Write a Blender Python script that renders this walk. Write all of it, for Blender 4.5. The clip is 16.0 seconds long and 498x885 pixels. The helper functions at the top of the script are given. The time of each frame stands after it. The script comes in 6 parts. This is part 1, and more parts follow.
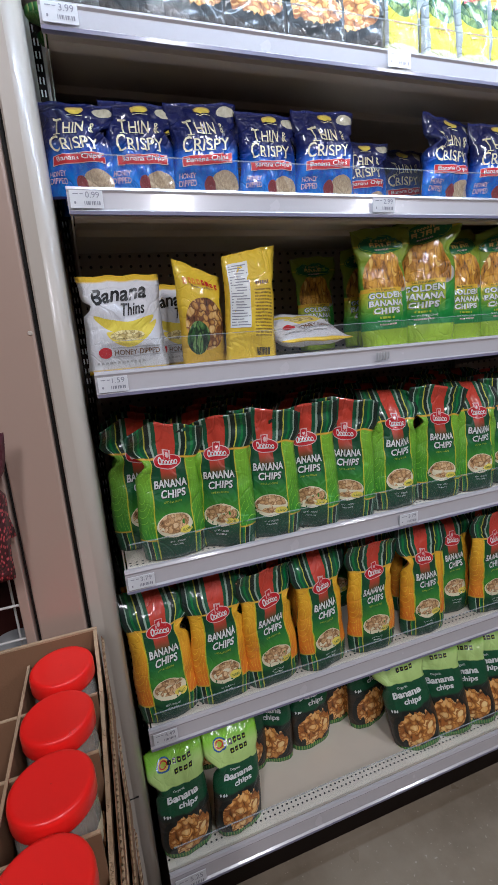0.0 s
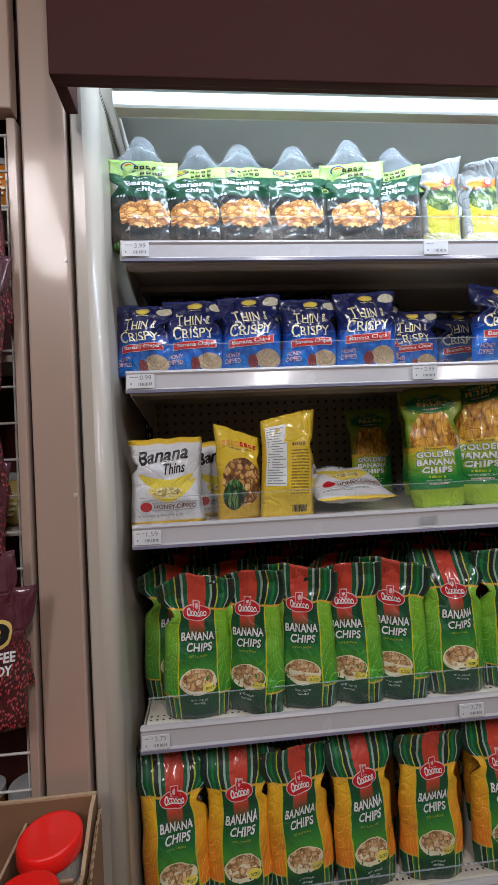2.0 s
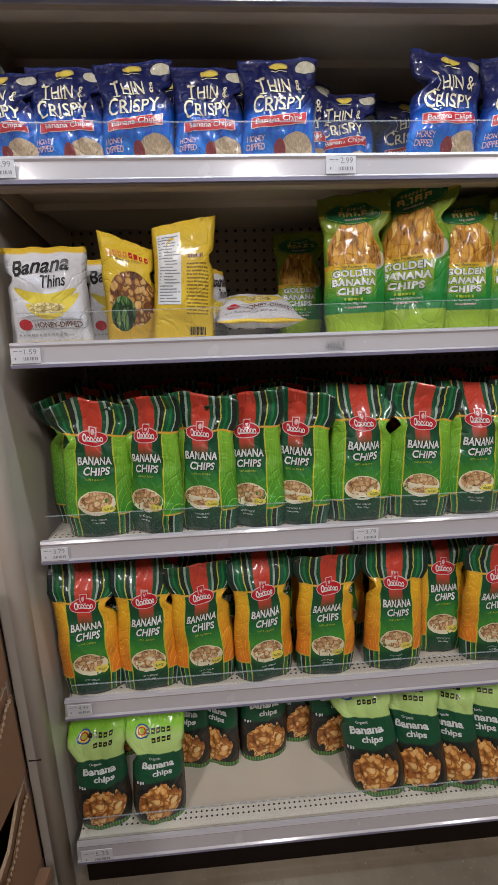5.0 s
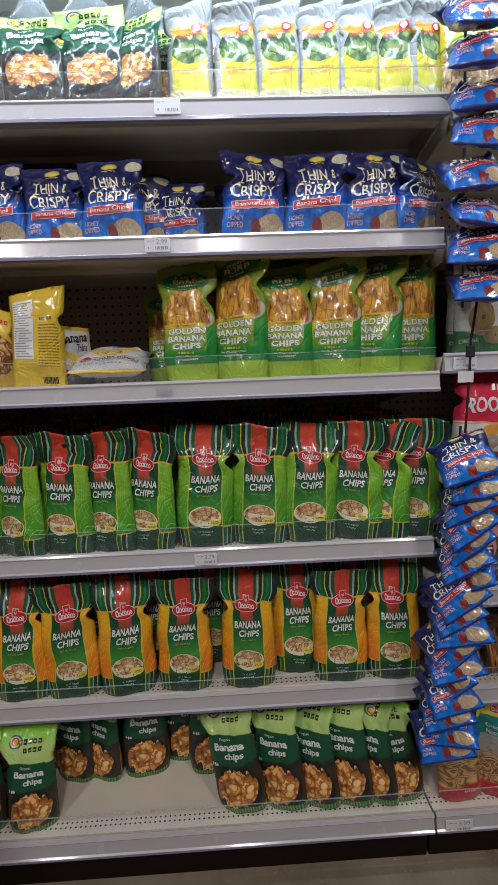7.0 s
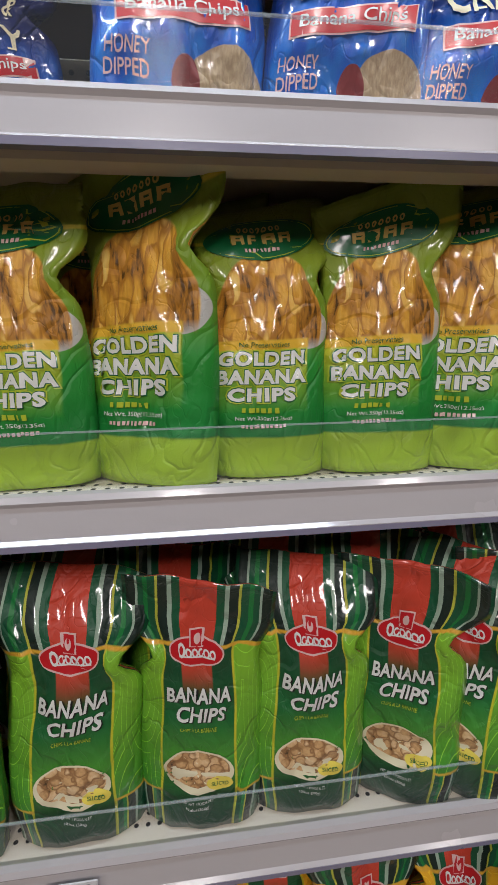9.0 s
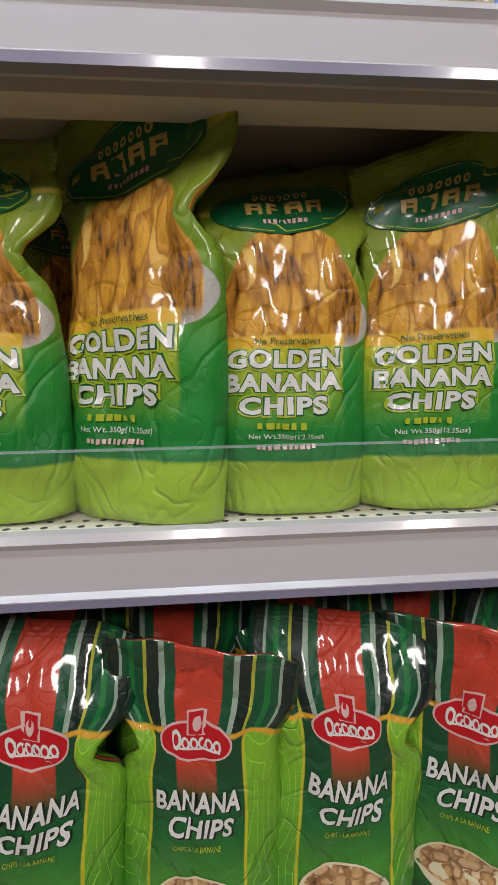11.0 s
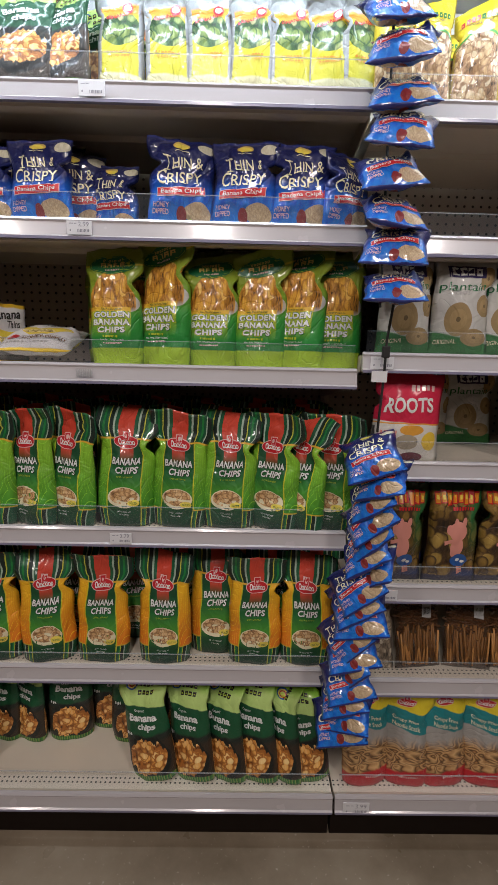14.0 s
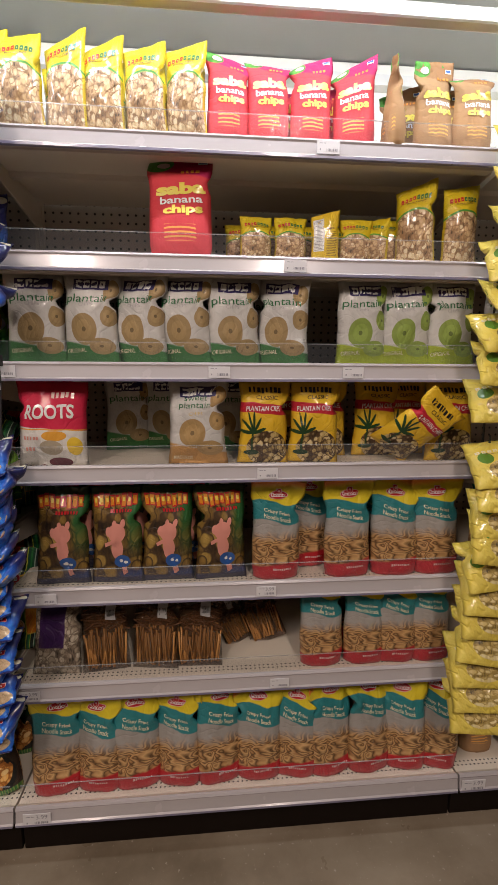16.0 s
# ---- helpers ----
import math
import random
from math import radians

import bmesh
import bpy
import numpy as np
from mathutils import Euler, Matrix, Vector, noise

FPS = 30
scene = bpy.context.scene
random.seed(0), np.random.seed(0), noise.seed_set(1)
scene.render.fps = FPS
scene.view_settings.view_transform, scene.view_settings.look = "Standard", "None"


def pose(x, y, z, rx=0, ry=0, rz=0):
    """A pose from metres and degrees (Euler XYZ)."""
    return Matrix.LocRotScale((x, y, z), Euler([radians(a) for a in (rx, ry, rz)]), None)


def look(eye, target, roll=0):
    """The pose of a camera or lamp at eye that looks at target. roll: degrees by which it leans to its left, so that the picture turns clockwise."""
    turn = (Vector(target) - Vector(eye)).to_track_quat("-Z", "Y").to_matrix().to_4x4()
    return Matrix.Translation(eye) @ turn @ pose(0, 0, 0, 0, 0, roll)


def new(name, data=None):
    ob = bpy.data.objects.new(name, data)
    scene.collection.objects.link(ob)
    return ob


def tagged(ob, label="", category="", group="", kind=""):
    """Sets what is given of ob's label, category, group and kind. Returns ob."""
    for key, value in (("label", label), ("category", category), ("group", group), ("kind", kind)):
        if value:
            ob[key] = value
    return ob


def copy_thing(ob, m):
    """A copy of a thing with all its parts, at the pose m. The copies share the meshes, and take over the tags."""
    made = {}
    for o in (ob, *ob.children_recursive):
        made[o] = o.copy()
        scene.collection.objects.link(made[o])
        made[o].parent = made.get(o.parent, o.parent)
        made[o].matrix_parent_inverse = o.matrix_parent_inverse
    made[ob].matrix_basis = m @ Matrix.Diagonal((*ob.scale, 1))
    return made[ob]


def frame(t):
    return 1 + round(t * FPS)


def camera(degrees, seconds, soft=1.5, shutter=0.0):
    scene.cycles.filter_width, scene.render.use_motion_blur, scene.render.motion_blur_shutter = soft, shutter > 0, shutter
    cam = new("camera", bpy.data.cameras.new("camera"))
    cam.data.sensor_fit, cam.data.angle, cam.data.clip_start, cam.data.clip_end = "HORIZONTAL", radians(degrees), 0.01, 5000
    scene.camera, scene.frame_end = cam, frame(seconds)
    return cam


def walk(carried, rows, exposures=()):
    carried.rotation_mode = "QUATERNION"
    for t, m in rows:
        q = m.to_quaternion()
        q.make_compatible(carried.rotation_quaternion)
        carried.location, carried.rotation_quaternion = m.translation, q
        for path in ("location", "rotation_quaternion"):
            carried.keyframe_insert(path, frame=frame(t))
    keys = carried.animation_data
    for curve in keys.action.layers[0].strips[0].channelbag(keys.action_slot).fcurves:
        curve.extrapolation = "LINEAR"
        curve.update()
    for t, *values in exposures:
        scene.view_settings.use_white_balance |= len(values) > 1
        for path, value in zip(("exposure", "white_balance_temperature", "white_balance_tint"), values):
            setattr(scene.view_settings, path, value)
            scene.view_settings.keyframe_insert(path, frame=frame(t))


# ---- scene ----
cam = camera(57.9, 16.0)
TUBE, CEIL = 8.2, 56.0
EXPOSURES = ((0.0, -0.12, 5250, 10), (0.5, -0.40, 5450, 10), (1.5, -0.44, 5600, 10), (2.2, -0.41, 5650, 10), (3.5, -0.40, 5800, 10), (4.0, -0.40, 5800, 10), (5.0, -0.08, 5700, 10), (7.5, -0.50, 5700, 10), (8.0, -0.54, 5600, 10), (8.5, -0.40, 5750, 10), (11.0, -0.14, 5900, 10), (11.5, -0.30, 5850, 10), (12.0, -0.18, 5900, 10), (12.5, -0.08, 6050, 10), (13.5, -0.27, 6050, 12), (14.5, -0.36, 6200, 14), (16.0, -0.20, 6700, 18))
PATH = [
    (0, (0.001, 0.14, 1.326), (0.613, 1.991, 0.878), -4.5),
    (0.5, (0.069, 0.192, 1.372), (0.536, 2.104, 1.017), -3.6),
    (1, (0.123, 0.17, 1.397), (0.464, 2.128, 1.181), -3.0),
    (1.5, (0.153, 0.126, 1.402), (0.395, 2.11, 1.326), -2.8),
    (2, (0.16, 0.099, 1.428), (0.338, 2.091, 1.456), -2.6),
    (2.2, (0.16, 0.095, 1.429), (0.311, 2.089, 1.465), -2.7),
    (2.5, (0.163, 0.093, 1.426), (0.287, 2.089, 1.42), -2.6),
    (3, (0.18, 0.121, 1.386), (0.268, 2.115, 1.253), -2.8),
    (3.5, (0.2, 0.123, 1.361), (0.279, 2.105, 1.109), -3.0),
    (4, (0.235, 0.121, 1.344), (0.314, 2.089, 0.993), -2.9),
    (4.5, (0.285, 0.126, 1.312), (0.378, 2.079, 0.889), -2.5),
    (5, (0.377, 0.132, 1.288), (0.502, 2.074, 0.824), -2.0),
    (5.2, (0.432, 0.138, 1.282), (0.579, 2.076, 0.811), -1.9),
    (7.3, (0.771, -0.017, 1.322), (0.831, 1.956, 0.999), -2.2),
    (7.5, (0.781, 0.01, 1.33), (0.861, 1.981, 1.0), -2.4),
    (8, (0.798, 0.227, 1.365), (0.94, 2.185, 0.984), -2.5),
    (8.5, (0.816, 0.459, 1.39), (1.003, 2.41, 0.992), -1.6),
    (8.7, (0.811, 0.534, 1.41), (1.053, 2.47, 0.972), -0.8),
    (10.8, (0.828, 0.773, 1.394), (0.982, 2.743, 1.085), -0.9),
    (11, (0.825, 0.719, 1.388), (0.981, 2.688, 1.072), -0.8),
    (11.5, (0.823, 0.581, 1.363), (0.948, 2.545, 1.008), -0.9),
    (12, (0.786, 0.458, 1.353), (0.883, 2.424, 0.997), -1.5),
    (12.5, (0.747, 0.327, 1.312), (0.825, 2.289, 0.931), -1.9),
    (13, (0.767, 0.195, 1.317), (0.819, 2.154, 0.918), -1.6),
    (13.5, (0.883, 0.031, 1.312), (0.912, 1.988, 0.903), -0.5),
    (14, (0.962, -0.033, 1.323), (0.986, 1.927, 0.924), 1.3),
    (14.5, (1.135, -0.044, 1.328), (1.17, 1.916, 0.934), 2.0),
    (15, (1.31, -0.068, 1.345), (1.402, 1.894, 0.967), 2.0),
    (15.5, (1.525, -0.121, 1.342), (1.651, 1.841, 0.976), 1.2),
    (16, (1.742, -0.112, 1.31), (1.915, 1.855, 0.99), 0.3),
]
walk(cam, [(t, look(eye, target, roll)) for t, eye, target, roll in PATH], EXPOSURES)

# ---- world and lights ----
world = bpy.data.worlds.new("world")
scene.world = world
world.use_nodes = True
world.node_tree.nodes["Background"].inputs[0].default_value = (0.9, 0.85, 0.8, 1)
world.node_tree.nodes["Background"].inputs[1].default_value = 0.05


def area(name, eye, target, sx, sy, watts, colour):
    data = bpy.data.lights.new(name, "AREA")
    data.shape, data.size, data.size_y, data.energy, data.color = "RECTANGLE", sx, sy, watts, colour
    ob = new(name, data)
    ob.matrix_world = look(eye, target)
    return ob


area("valance_tube_lamp_a", (0.62, 0.862, 2.19), (0.62, 1.16, 1.90), 1.16, 0.03, TUBE, (0.86, 0.95, 1.0))
area("valance_tube_lamp_b", (1.84, 0.862, 2.19), (1.84, 1.16, 1.90), 1.16, 0.03, TUBE, (0.86, 0.95, 1.0))
area("valance_tube_lamp_c", (2.85, 0.862, 2.19), (2.85, 1.16, 1.90), 0.7, 0.03, TUBE * 0.6, (0.86, 0.95, 1.0))
for i, x in enumerate((-0.9, 0.7, 2.3)):
    area("ceiling_lamp_light", (x, -1.15, 3.12), (x, 0.4, 0.6), 0.25, 1.3, CEIL, (1.0, 0.87, 0.76))

# ---- materials ----


class Nodes:
    def __init__(self, name):
        self.mat = bpy.data.materials.new(name)
        self.mat.use_nodes = True
        self.nt = self.mat.node_tree
        self.p = self.nt.nodes["Principled BSDF"]

    def node(self, kind, **kw):
        n = self.nt.nodes.new(kind)
        for k, v in kw.items():
            if k == "op":
                n.operation = v
        return n

    def put(self, socket, value):
        if isinstance(value, bpy.types.NodeSocket):
            self.nt.links.new(value, socket)
        elif isinstance(value, tuple):
            socket.default_value = value if len(value) == 4 or len(value) != 3 or socket.type == "VECTOR" else (*value, 1)
        else:
            socket.default_value = value

    def m(self, op, a, b=0.0, c=0.0):
        n = self.node("ShaderNodeMath", op=op)
        for s, v in zip(n.inputs, (a, b, c)):
            self.put(s, v)
        return n.outputs[0]

    def mix(self, f, a, b):
        n = self.nt.nodes.new("ShaderNodeMix")
        n.data_type = "RGBA"
        self.put(n.inputs[0], f)
        self.put(n.inputs[6], a)
        self.put(n.inputs[7], b)
        return n.outputs[2]

    def uv(self):
        n = self.nt.nodes.new("ShaderNodeUVMap")
        n.uv_map = "uv"
        x = self.nt.nodes.new("ShaderNodeSeparateXYZ")
        self.nt.links.new(n.outputs[0], x.inputs[0])
        return self.m("MULTIPLY_ADD", x.outputs[0], 2.0, -1.0), x.outputs[1]

    def coord(self, which="Object"):
        return self.nt.nodes.new("ShaderNodeTexCoord").outputs[which]

    def scaled(self, vec, sx, sy, sz):
        n = self.nt.nodes.new("ShaderNodeMapping")
        self.nt.links.new(vec, n.inputs[0])
        n.inputs["Scale"].default_value = (sx, sy, sz)
        return n.outputs[0]

    def xyz(self, x, y, z=0.0):
        n = self.nt.nodes.new("ShaderNodeCombineXYZ")
        for s, v in zip(n.inputs, (x, y, z)):
            self.put(s, v)
        return n.outputs[0]

    def noise(self, vec, scale, detail=3.0, rough=0.5, distort=0.0):
        n = self.nt.nodes.new("ShaderNodeTexNoise")
        if vec:
            self.nt.links.new(vec, n.inputs["Vector"])
        n.inputs["Scale"].default_value, n.inputs["Detail"].default_value = scale, detail
        n.inputs["Roughness"].default_value, n.inputs["Distortion"].default_value = rough, distort
        return n.outputs["Fac"]

    def voronoi(self, vec, scale, feature="F1"):
        n = self.nt.nodes.new("ShaderNodeTexVoronoi")
        n.feature = feature
        self.nt.links.new(vec, n.inputs["Vector"])
        n.inputs["Scale"].default_value = scale
        return n.outputs

    def ramp(self, f, stops, constant=False):
        n = self.nt.nodes.new("ShaderNodeValToRGB")
        self.put(n.inputs[0], f)
        r = n.color_ramp
        r.interpolation = "CONSTANT" if constant else "LINEAR"
        while len(r.elements) < len(stops):
            r.elements.new(0.5)
        for e, (p, c) in zip(r.elements, stops):
            e.position, e.color = p, (*c, 1)
        return n.outputs[0]

    def above(self, x, edge, soft=0.01):
        n = self.nt.nodes.new("ShaderNodeMapRange")
        self.put(n.inputs[0], x)
        n.inputs[1].default_value, n.inputs[2].default_value = edge - soft, edge + soft
        return n.outputs[0]

    def band(self, x, lo, hi, soft=0.01):
        return self.m("MULTIPLY", self.above(x, lo, soft), self.m("SUBTRACT", 1.0, self.above(x, hi, soft)))

    def ell(self, u, v, cx, cy, rx, ry):
        a = self.m("DIVIDE", self.m("SUBTRACT", u, cx), rx)
        b = self.m("DIVIDE", self.m("SUBTRACT", v, cy), ry)
        d = self.m("ADD", self.m("MULTIPLY", a, a), self.m("MULTIPLY", b, b))
        return self.m("SUBTRACT", 1.0, self.above(d, 1.0, 0.03))

    def bump(self, height, strength, distance=0.01):
        n = self.nt.nodes.new("ShaderNodeBump")
        n.inputs["Strength"].default_value, n.inputs["Distance"].default_value = strength, distance
        self.put(n.inputs["Height"], height)
        self.nt.links.new(n.outputs[0], self.p.inputs["Normal"])

    def shade(self, colour, rough=0.5, metal=0.0, coat=0.0, spec=0.5):
        self.put(self.p.inputs["Base Color"], colour)
        self.put(self.p.inputs["Roughness"], rough)
        self.put(self.p.inputs["Metallic"], metal)
        self.put(self.p.inputs["Coat Weight"], coat)
        self.p.inputs["Coat Roughness"].default_value = 0.08
        self.put(self.p.inputs["Specular IOR Level"], spec)
        return self.mat


def chips(n, vec, scale, lo, mid, hi, long=0.27):
    """Heaped slices: three overlapping layers of rounded pieces, each with a browned rim and its own tone."""
    small = n.noise(vec, scale * 4.0, 3.0)
    colour = n.mix(n.above(small, 0.5, 0.12), tuple(c * 0.18 for c in lo), lo)
    for k, (ox, oy, turn, size) in enumerate(((0.0, 0.0, 0.35, 0.62), (3.3, 7.1, -0.5, 0.56), (8.7, 2.9, 0.1, 0.50))):
        mp = n.nt.nodes.new("ShaderNodeMapping")
        n.nt.links.new(vec, mp.inputs[0])
        mp.inputs["Location"].default_value = (ox, oy, 0)
        mp.inputs["Rotation"].default_value = (0, 0, turn)
        mp.inputs["Scale"].default_value = (1.0, 1.0 / long, 1.0)
        warp = n.nt.nodes.new("ShaderNodeVectorMath")
        warp.operation = "MULTIPLY_ADD"
        wn = n.nt.nodes.new("ShaderNodeTexNoise")
        wn.inputs["Scale"].default_value = scale * 0.9
        n.nt.links.new(vec, wn.inputs["Vector"])
        n.nt.links.new(wn.outputs["Color"], warp.inputs[0])
        warp.inputs[1].default_value = (1.15 / scale, 1.15 / scale, 0.0)
        n.nt.links.new(mp.outputs[0], warp.inputs[2])
        v = n.voronoi(warp.outputs[0], scale)
        d = v["Distance"]
        tone = n.m("FRACT", n.m("MULTIPLY", v["Color"], 7.31))
        lit = n.m("ADD", n.m("MULTIPLY", tone, 0.5), n.m("ADD", n.m("MULTIPLY", d, -0.35), n.m("MULTIPLY", small, 0.65)))
        face = n.ramp(lit, [(0.12, lo), (0.42, mid), (0.80, hi)])
        face = n.mix(n.above(d, size - 0.10, 0.05), face, tuple(c * 0.8 for c in lo))
        colour = n.mix(n.m("SUBTRACT", 1.0, n.above(d, size, 0.02)), colour, face)
    return colour




def film(name, paint, rough=0.26, wrinkle=0.35, coat=0.5):
    n = Nodes(name)
    u, v = n.uv()
    vec = n.xyz(u, v)
    colour = paint(n, u, v, vec)
    ob = n.coord("Object")
    w = n.noise(n.scaled(ob, 1.0, 1.0, 0.55), 26.0, 4.0, 0.55, 0.8)
    fold = n.m("ABSOLUTE", n.m("SUBTRACT", n.noise(ob, 15.0, 1.0, 0.5, 1.6), 0.5))
    small = n.m("ABSOLUTE", n.m("SUBTRACT", n.noise(n.scaled(ob, 1.0, 1.0, 0.7), 48.0, 1.0, 0.5, 1.0), 0.5))
    sharp = n.m("ADD", n.m("MINIMUM", fold, 0.055), n.m("MULTIPLY", n.m("MINIMUM", small, 0.030), 0.50))
    crimp = n.m("MULTIPLY", n.m("SINE", n.m("MULTIPLY", v, 520.0)), n.m("MULTIPLY", n.above(v, 0.955, 0.003), 0.02))
    n.bump(n.m("ADD", n.m("MULTIPLY_ADD", w, 0.55, crimp), n.m("MULTIPLY", sharp, 3.4)), wrinkle * 1.15, 0.013)
    worn = n.mix(n.m("MULTIPLY", n.noise(ob, 210.0, 2.0), 0.03), colour, (0.4, 0.4, 0.4))
    n.p.inputs["Coat Roughness"].default_value = 0.1
    return n.shade(worn, n.m("MULTIPLY_ADD", n.noise(ob, 30.0), 0.16, rough + 0.16), 0.0, coat, 0.32)


def plain(name, colour, rough=0.5, metal=0.0, coat=0.0, vary=0.06, scale=8.0, bump=0.03, grain=160.0):
    n = Nodes(name)
    ob = n.coord("Object")
    a = n.m("MULTIPLY_ADD", n.noise(ob, scale, 5.0, 0.6), 2 * vary, 1.0 - vary)
    dark = n.mix(a, tuple(c * 0.72 for c in colour), colour)
    n.bump(n.noise(ob, grain, 3.0), bump, 0.004)
    return n.shade(dark, n.m("MULTIPLY_ADD", n.noise(ob, scale * 2.5), 0.16, rough - 0.08), metal, coat)


# --- printed films ---
def paint_striped(side, side2):
    def paint(n, u, v, vec):
        au = n.m("ABSOLUTE", u)
        dark, deep = (0.008, 0.10, 0.03), (0.004, 0.04, 0.018)
        centre = n.ramp(v, [(0.0, deep), (0.14, (0.006, 0.07, 0.02)), (0.31, (0.07, 0.30, 0.025)), (0.45, (0.012, 0.14, 0.03)), (0.62, (0.005, 0.07, 0.022))])
        lines = n.m("ABSOLUTE", n.m("SINE", n.m("MULTIPLY", n.voronoi(n.scaled(vec, 1.2, 1.8, 1.0), 1.3)["Distance"], 30.0)))
        flank = n.mix(n.above(lines, 0.09, 0.06), tuple(min(1, c * 1.5 + 0.02) for c in side), n.mix(n.above(v, 0.40, 0.25), side2, side))
        body = n.mix(n.above(au, 0.56, 0.008), centre, flank)
        body = n.mix(n.band(au, 0.55, 0.585, 0.006), body, (0.55, 0.55, 0.02))
        red = (0.58, 0.055, 0.025)
        body = n.mix(n.m("MULTIPLY", n.m("SUBTRACT", 1.0, n.above(au, 0.235, 0.01)), n.above(v, 0.60, 0.05)), body, red)
        g, k, w, y, m2 = (0.006, 0.09, 0.035), (0.004, 0.018, 0.012), (0.34, 0.46, 0.36), (0.50, 0.52, 0.05), (0.012, 0.20, 0.04)
        top = n.ramp(au, [(0.0, red), (0.235, g), (0.29, g), (0.34, w), (0.40, k), (0.52, y), (0.555, g), (0.66, m2), (0.72, g), (0.80, w), (0.83, k), (0.95, g)], True)
        low = n.ramp(au, [(0.0, deep), (0.56, y), (0.585, g), (0.66, m2), (0.71, y), (0.73, k), (0.83, w), (0.86, g)], True)
        body = n.mix(n.above(v, 0.735, 0.004), body, top)
        body = n.mix(n.m("MULTIPLY", n.band(v, 0.722, 0.736, 0.003), n.above(au, 0.235, 0.01)), body, (0.75, 0.42, 0.03))
        foot = n.m("MULTIPLY", n.m("SUBTRACT", 1.0, n.above(v, 0.15, 0.003)), n.above(au, 0.56, 0.005))
        body = n.mix(foot, body, low)
        return n.mix(n.m("MULTIPLY", n.band(v, 0.148, 0.158, 0.003), n.above(au, 0.56, 0.01)), body, (0.65, 0.42, 0.03))
    return paint


def paint_farm(n, u, v, vec):
    lime = n.mix(n.above(v, 0.80, 0.08), (0.22, 0.36, 0.01), (0.20, 0.27, 0.012))
    side = n.ramp(v, [(0.14, (0.01, 0.19, 0.03)), (0.40, (0.03, 0.30, 0.03)), (0.60, (0.20, 0.36, 0.02)), (0.75, (0.22, 0.30, 0.012))])
    heap = n.band(v, 0.47, 0.79, 0.02)
    heap = n.m("MULTIPLY", heap, n.ell(u, v, -0.04, 0.54, 0.88, 0.25))
    c = n.mix(n.band(v, 0.14, 0.80, 0.01), lime, side)
    c = n.mix(n.ell(u, v, 0.60, 0.52, 0.36, 0.07), c, (0.55, 0.55, 0.52))
    c = n.mix(heap, c, chips(n, vec, 4.2, (0.55, 0.24, 0.02), (0.78, 0.42, 0.04), (0.88, 0.62, 0.16), long=0.65))
    panel = n.m("MULTIPLY", n.band(v, 0.22, 0.47, 0.02), n.m("SUBTRACT", 1.0, n.above(u, 0.60, 0.02)))
    c = n.mix(panel, c, n.ramp(v, [(0.23, (0.02, 0.26, 0.03)), (0.34, (0.22, 0.45, 0.03)), (0.44, (0.62, 0.62, 0.03))]))
    c = n.mix(n.m("MULTIPLY", n.band(v, 0.455, 0.488, 0.004), n.m("SUBTRACT", 1.0, n.above(u, 0.62, 0.02))), c, (0.80, 0.50, 0.03))
    c = n.mix(n.m("MULTIPLY", n.band(v, 0.84, 0.855, 0.003), n.above(n.m("ABSOLUTE", u), 0.6, 0.02)), c, (0.55, 0.45, 0.02))
    return n.mix(n.m("SUBTRACT", 1.0, n.above(v, 0.143, 0.004)), c, (0.33, 0.50, 0.012))


def paint_organic(n, u, v, vec, up=0.0):
    foot_v = v
    v = n.m("SUBTRACT", v, up)
    curve = n.m("ADD", v, n.m("MULTIPLY", n.m("MULTIPLY", u, u), -0.03))
    jute = n.mix(n.noise(n.scaled(vec, 14.0, 60.0, 1.0), 4.0), (0.008, 0.005, 0.003), (0.06, 0.036, 0.018))
    c = n.mix(n.above(curve, 0.36, 0.02), jute, (0.012, 0.02, 0.014))
    ragged = n.m("MULTIPLY_ADD", n.noise(vec, 5.0, 2.0), 0.16, -0.08)
    c = n.mix(n.ell(u, n.m("ADD", v, ragged), 0.0, 0.20, 0.92, 0.24), c, (0.006, 0.008, 0.006))
    c = n.mix(n.ell(n.m("MULTIPLY_ADD", ragged, 2.5, u), n.m("ADD", v, ragged), 0.02, 0.22, 0.80, 0.165), c, chips(n, vec, 2.7, (0.45, 0.15, 0.02), (0.84, 0.42, 0.09), (0.92, 0.66, 0.28), long=0.2))
    c = n.mix(n.above(curve, 0.42, 0.012), c, (0.006, 0.085, 0.03))
    wave = n.m("ADD", v, n.m("MULTIPLY", u, 0.02))
    c = n.mix(n.above(wave, 0.685, 0.004), c, n.mix(n.above(v, 0.86, 0.05), (0.52, 0.72, 0.22), (0.28, 0.64, 0.02)))
    foot = n.ramp(n.m("FRACT", n.m("MULTIPLY", u, 9.0)), [(0.0, (0.01, 0.12, 0.02)), (0.6, (0.05, 0.25, 0.03)), (0.9, (0.3, 0.4, 0.1))])
    return n.mix(n.m("SUBTRACT", 1.0, n.above(foot_v, 0.05, 0.005)), c, foot)


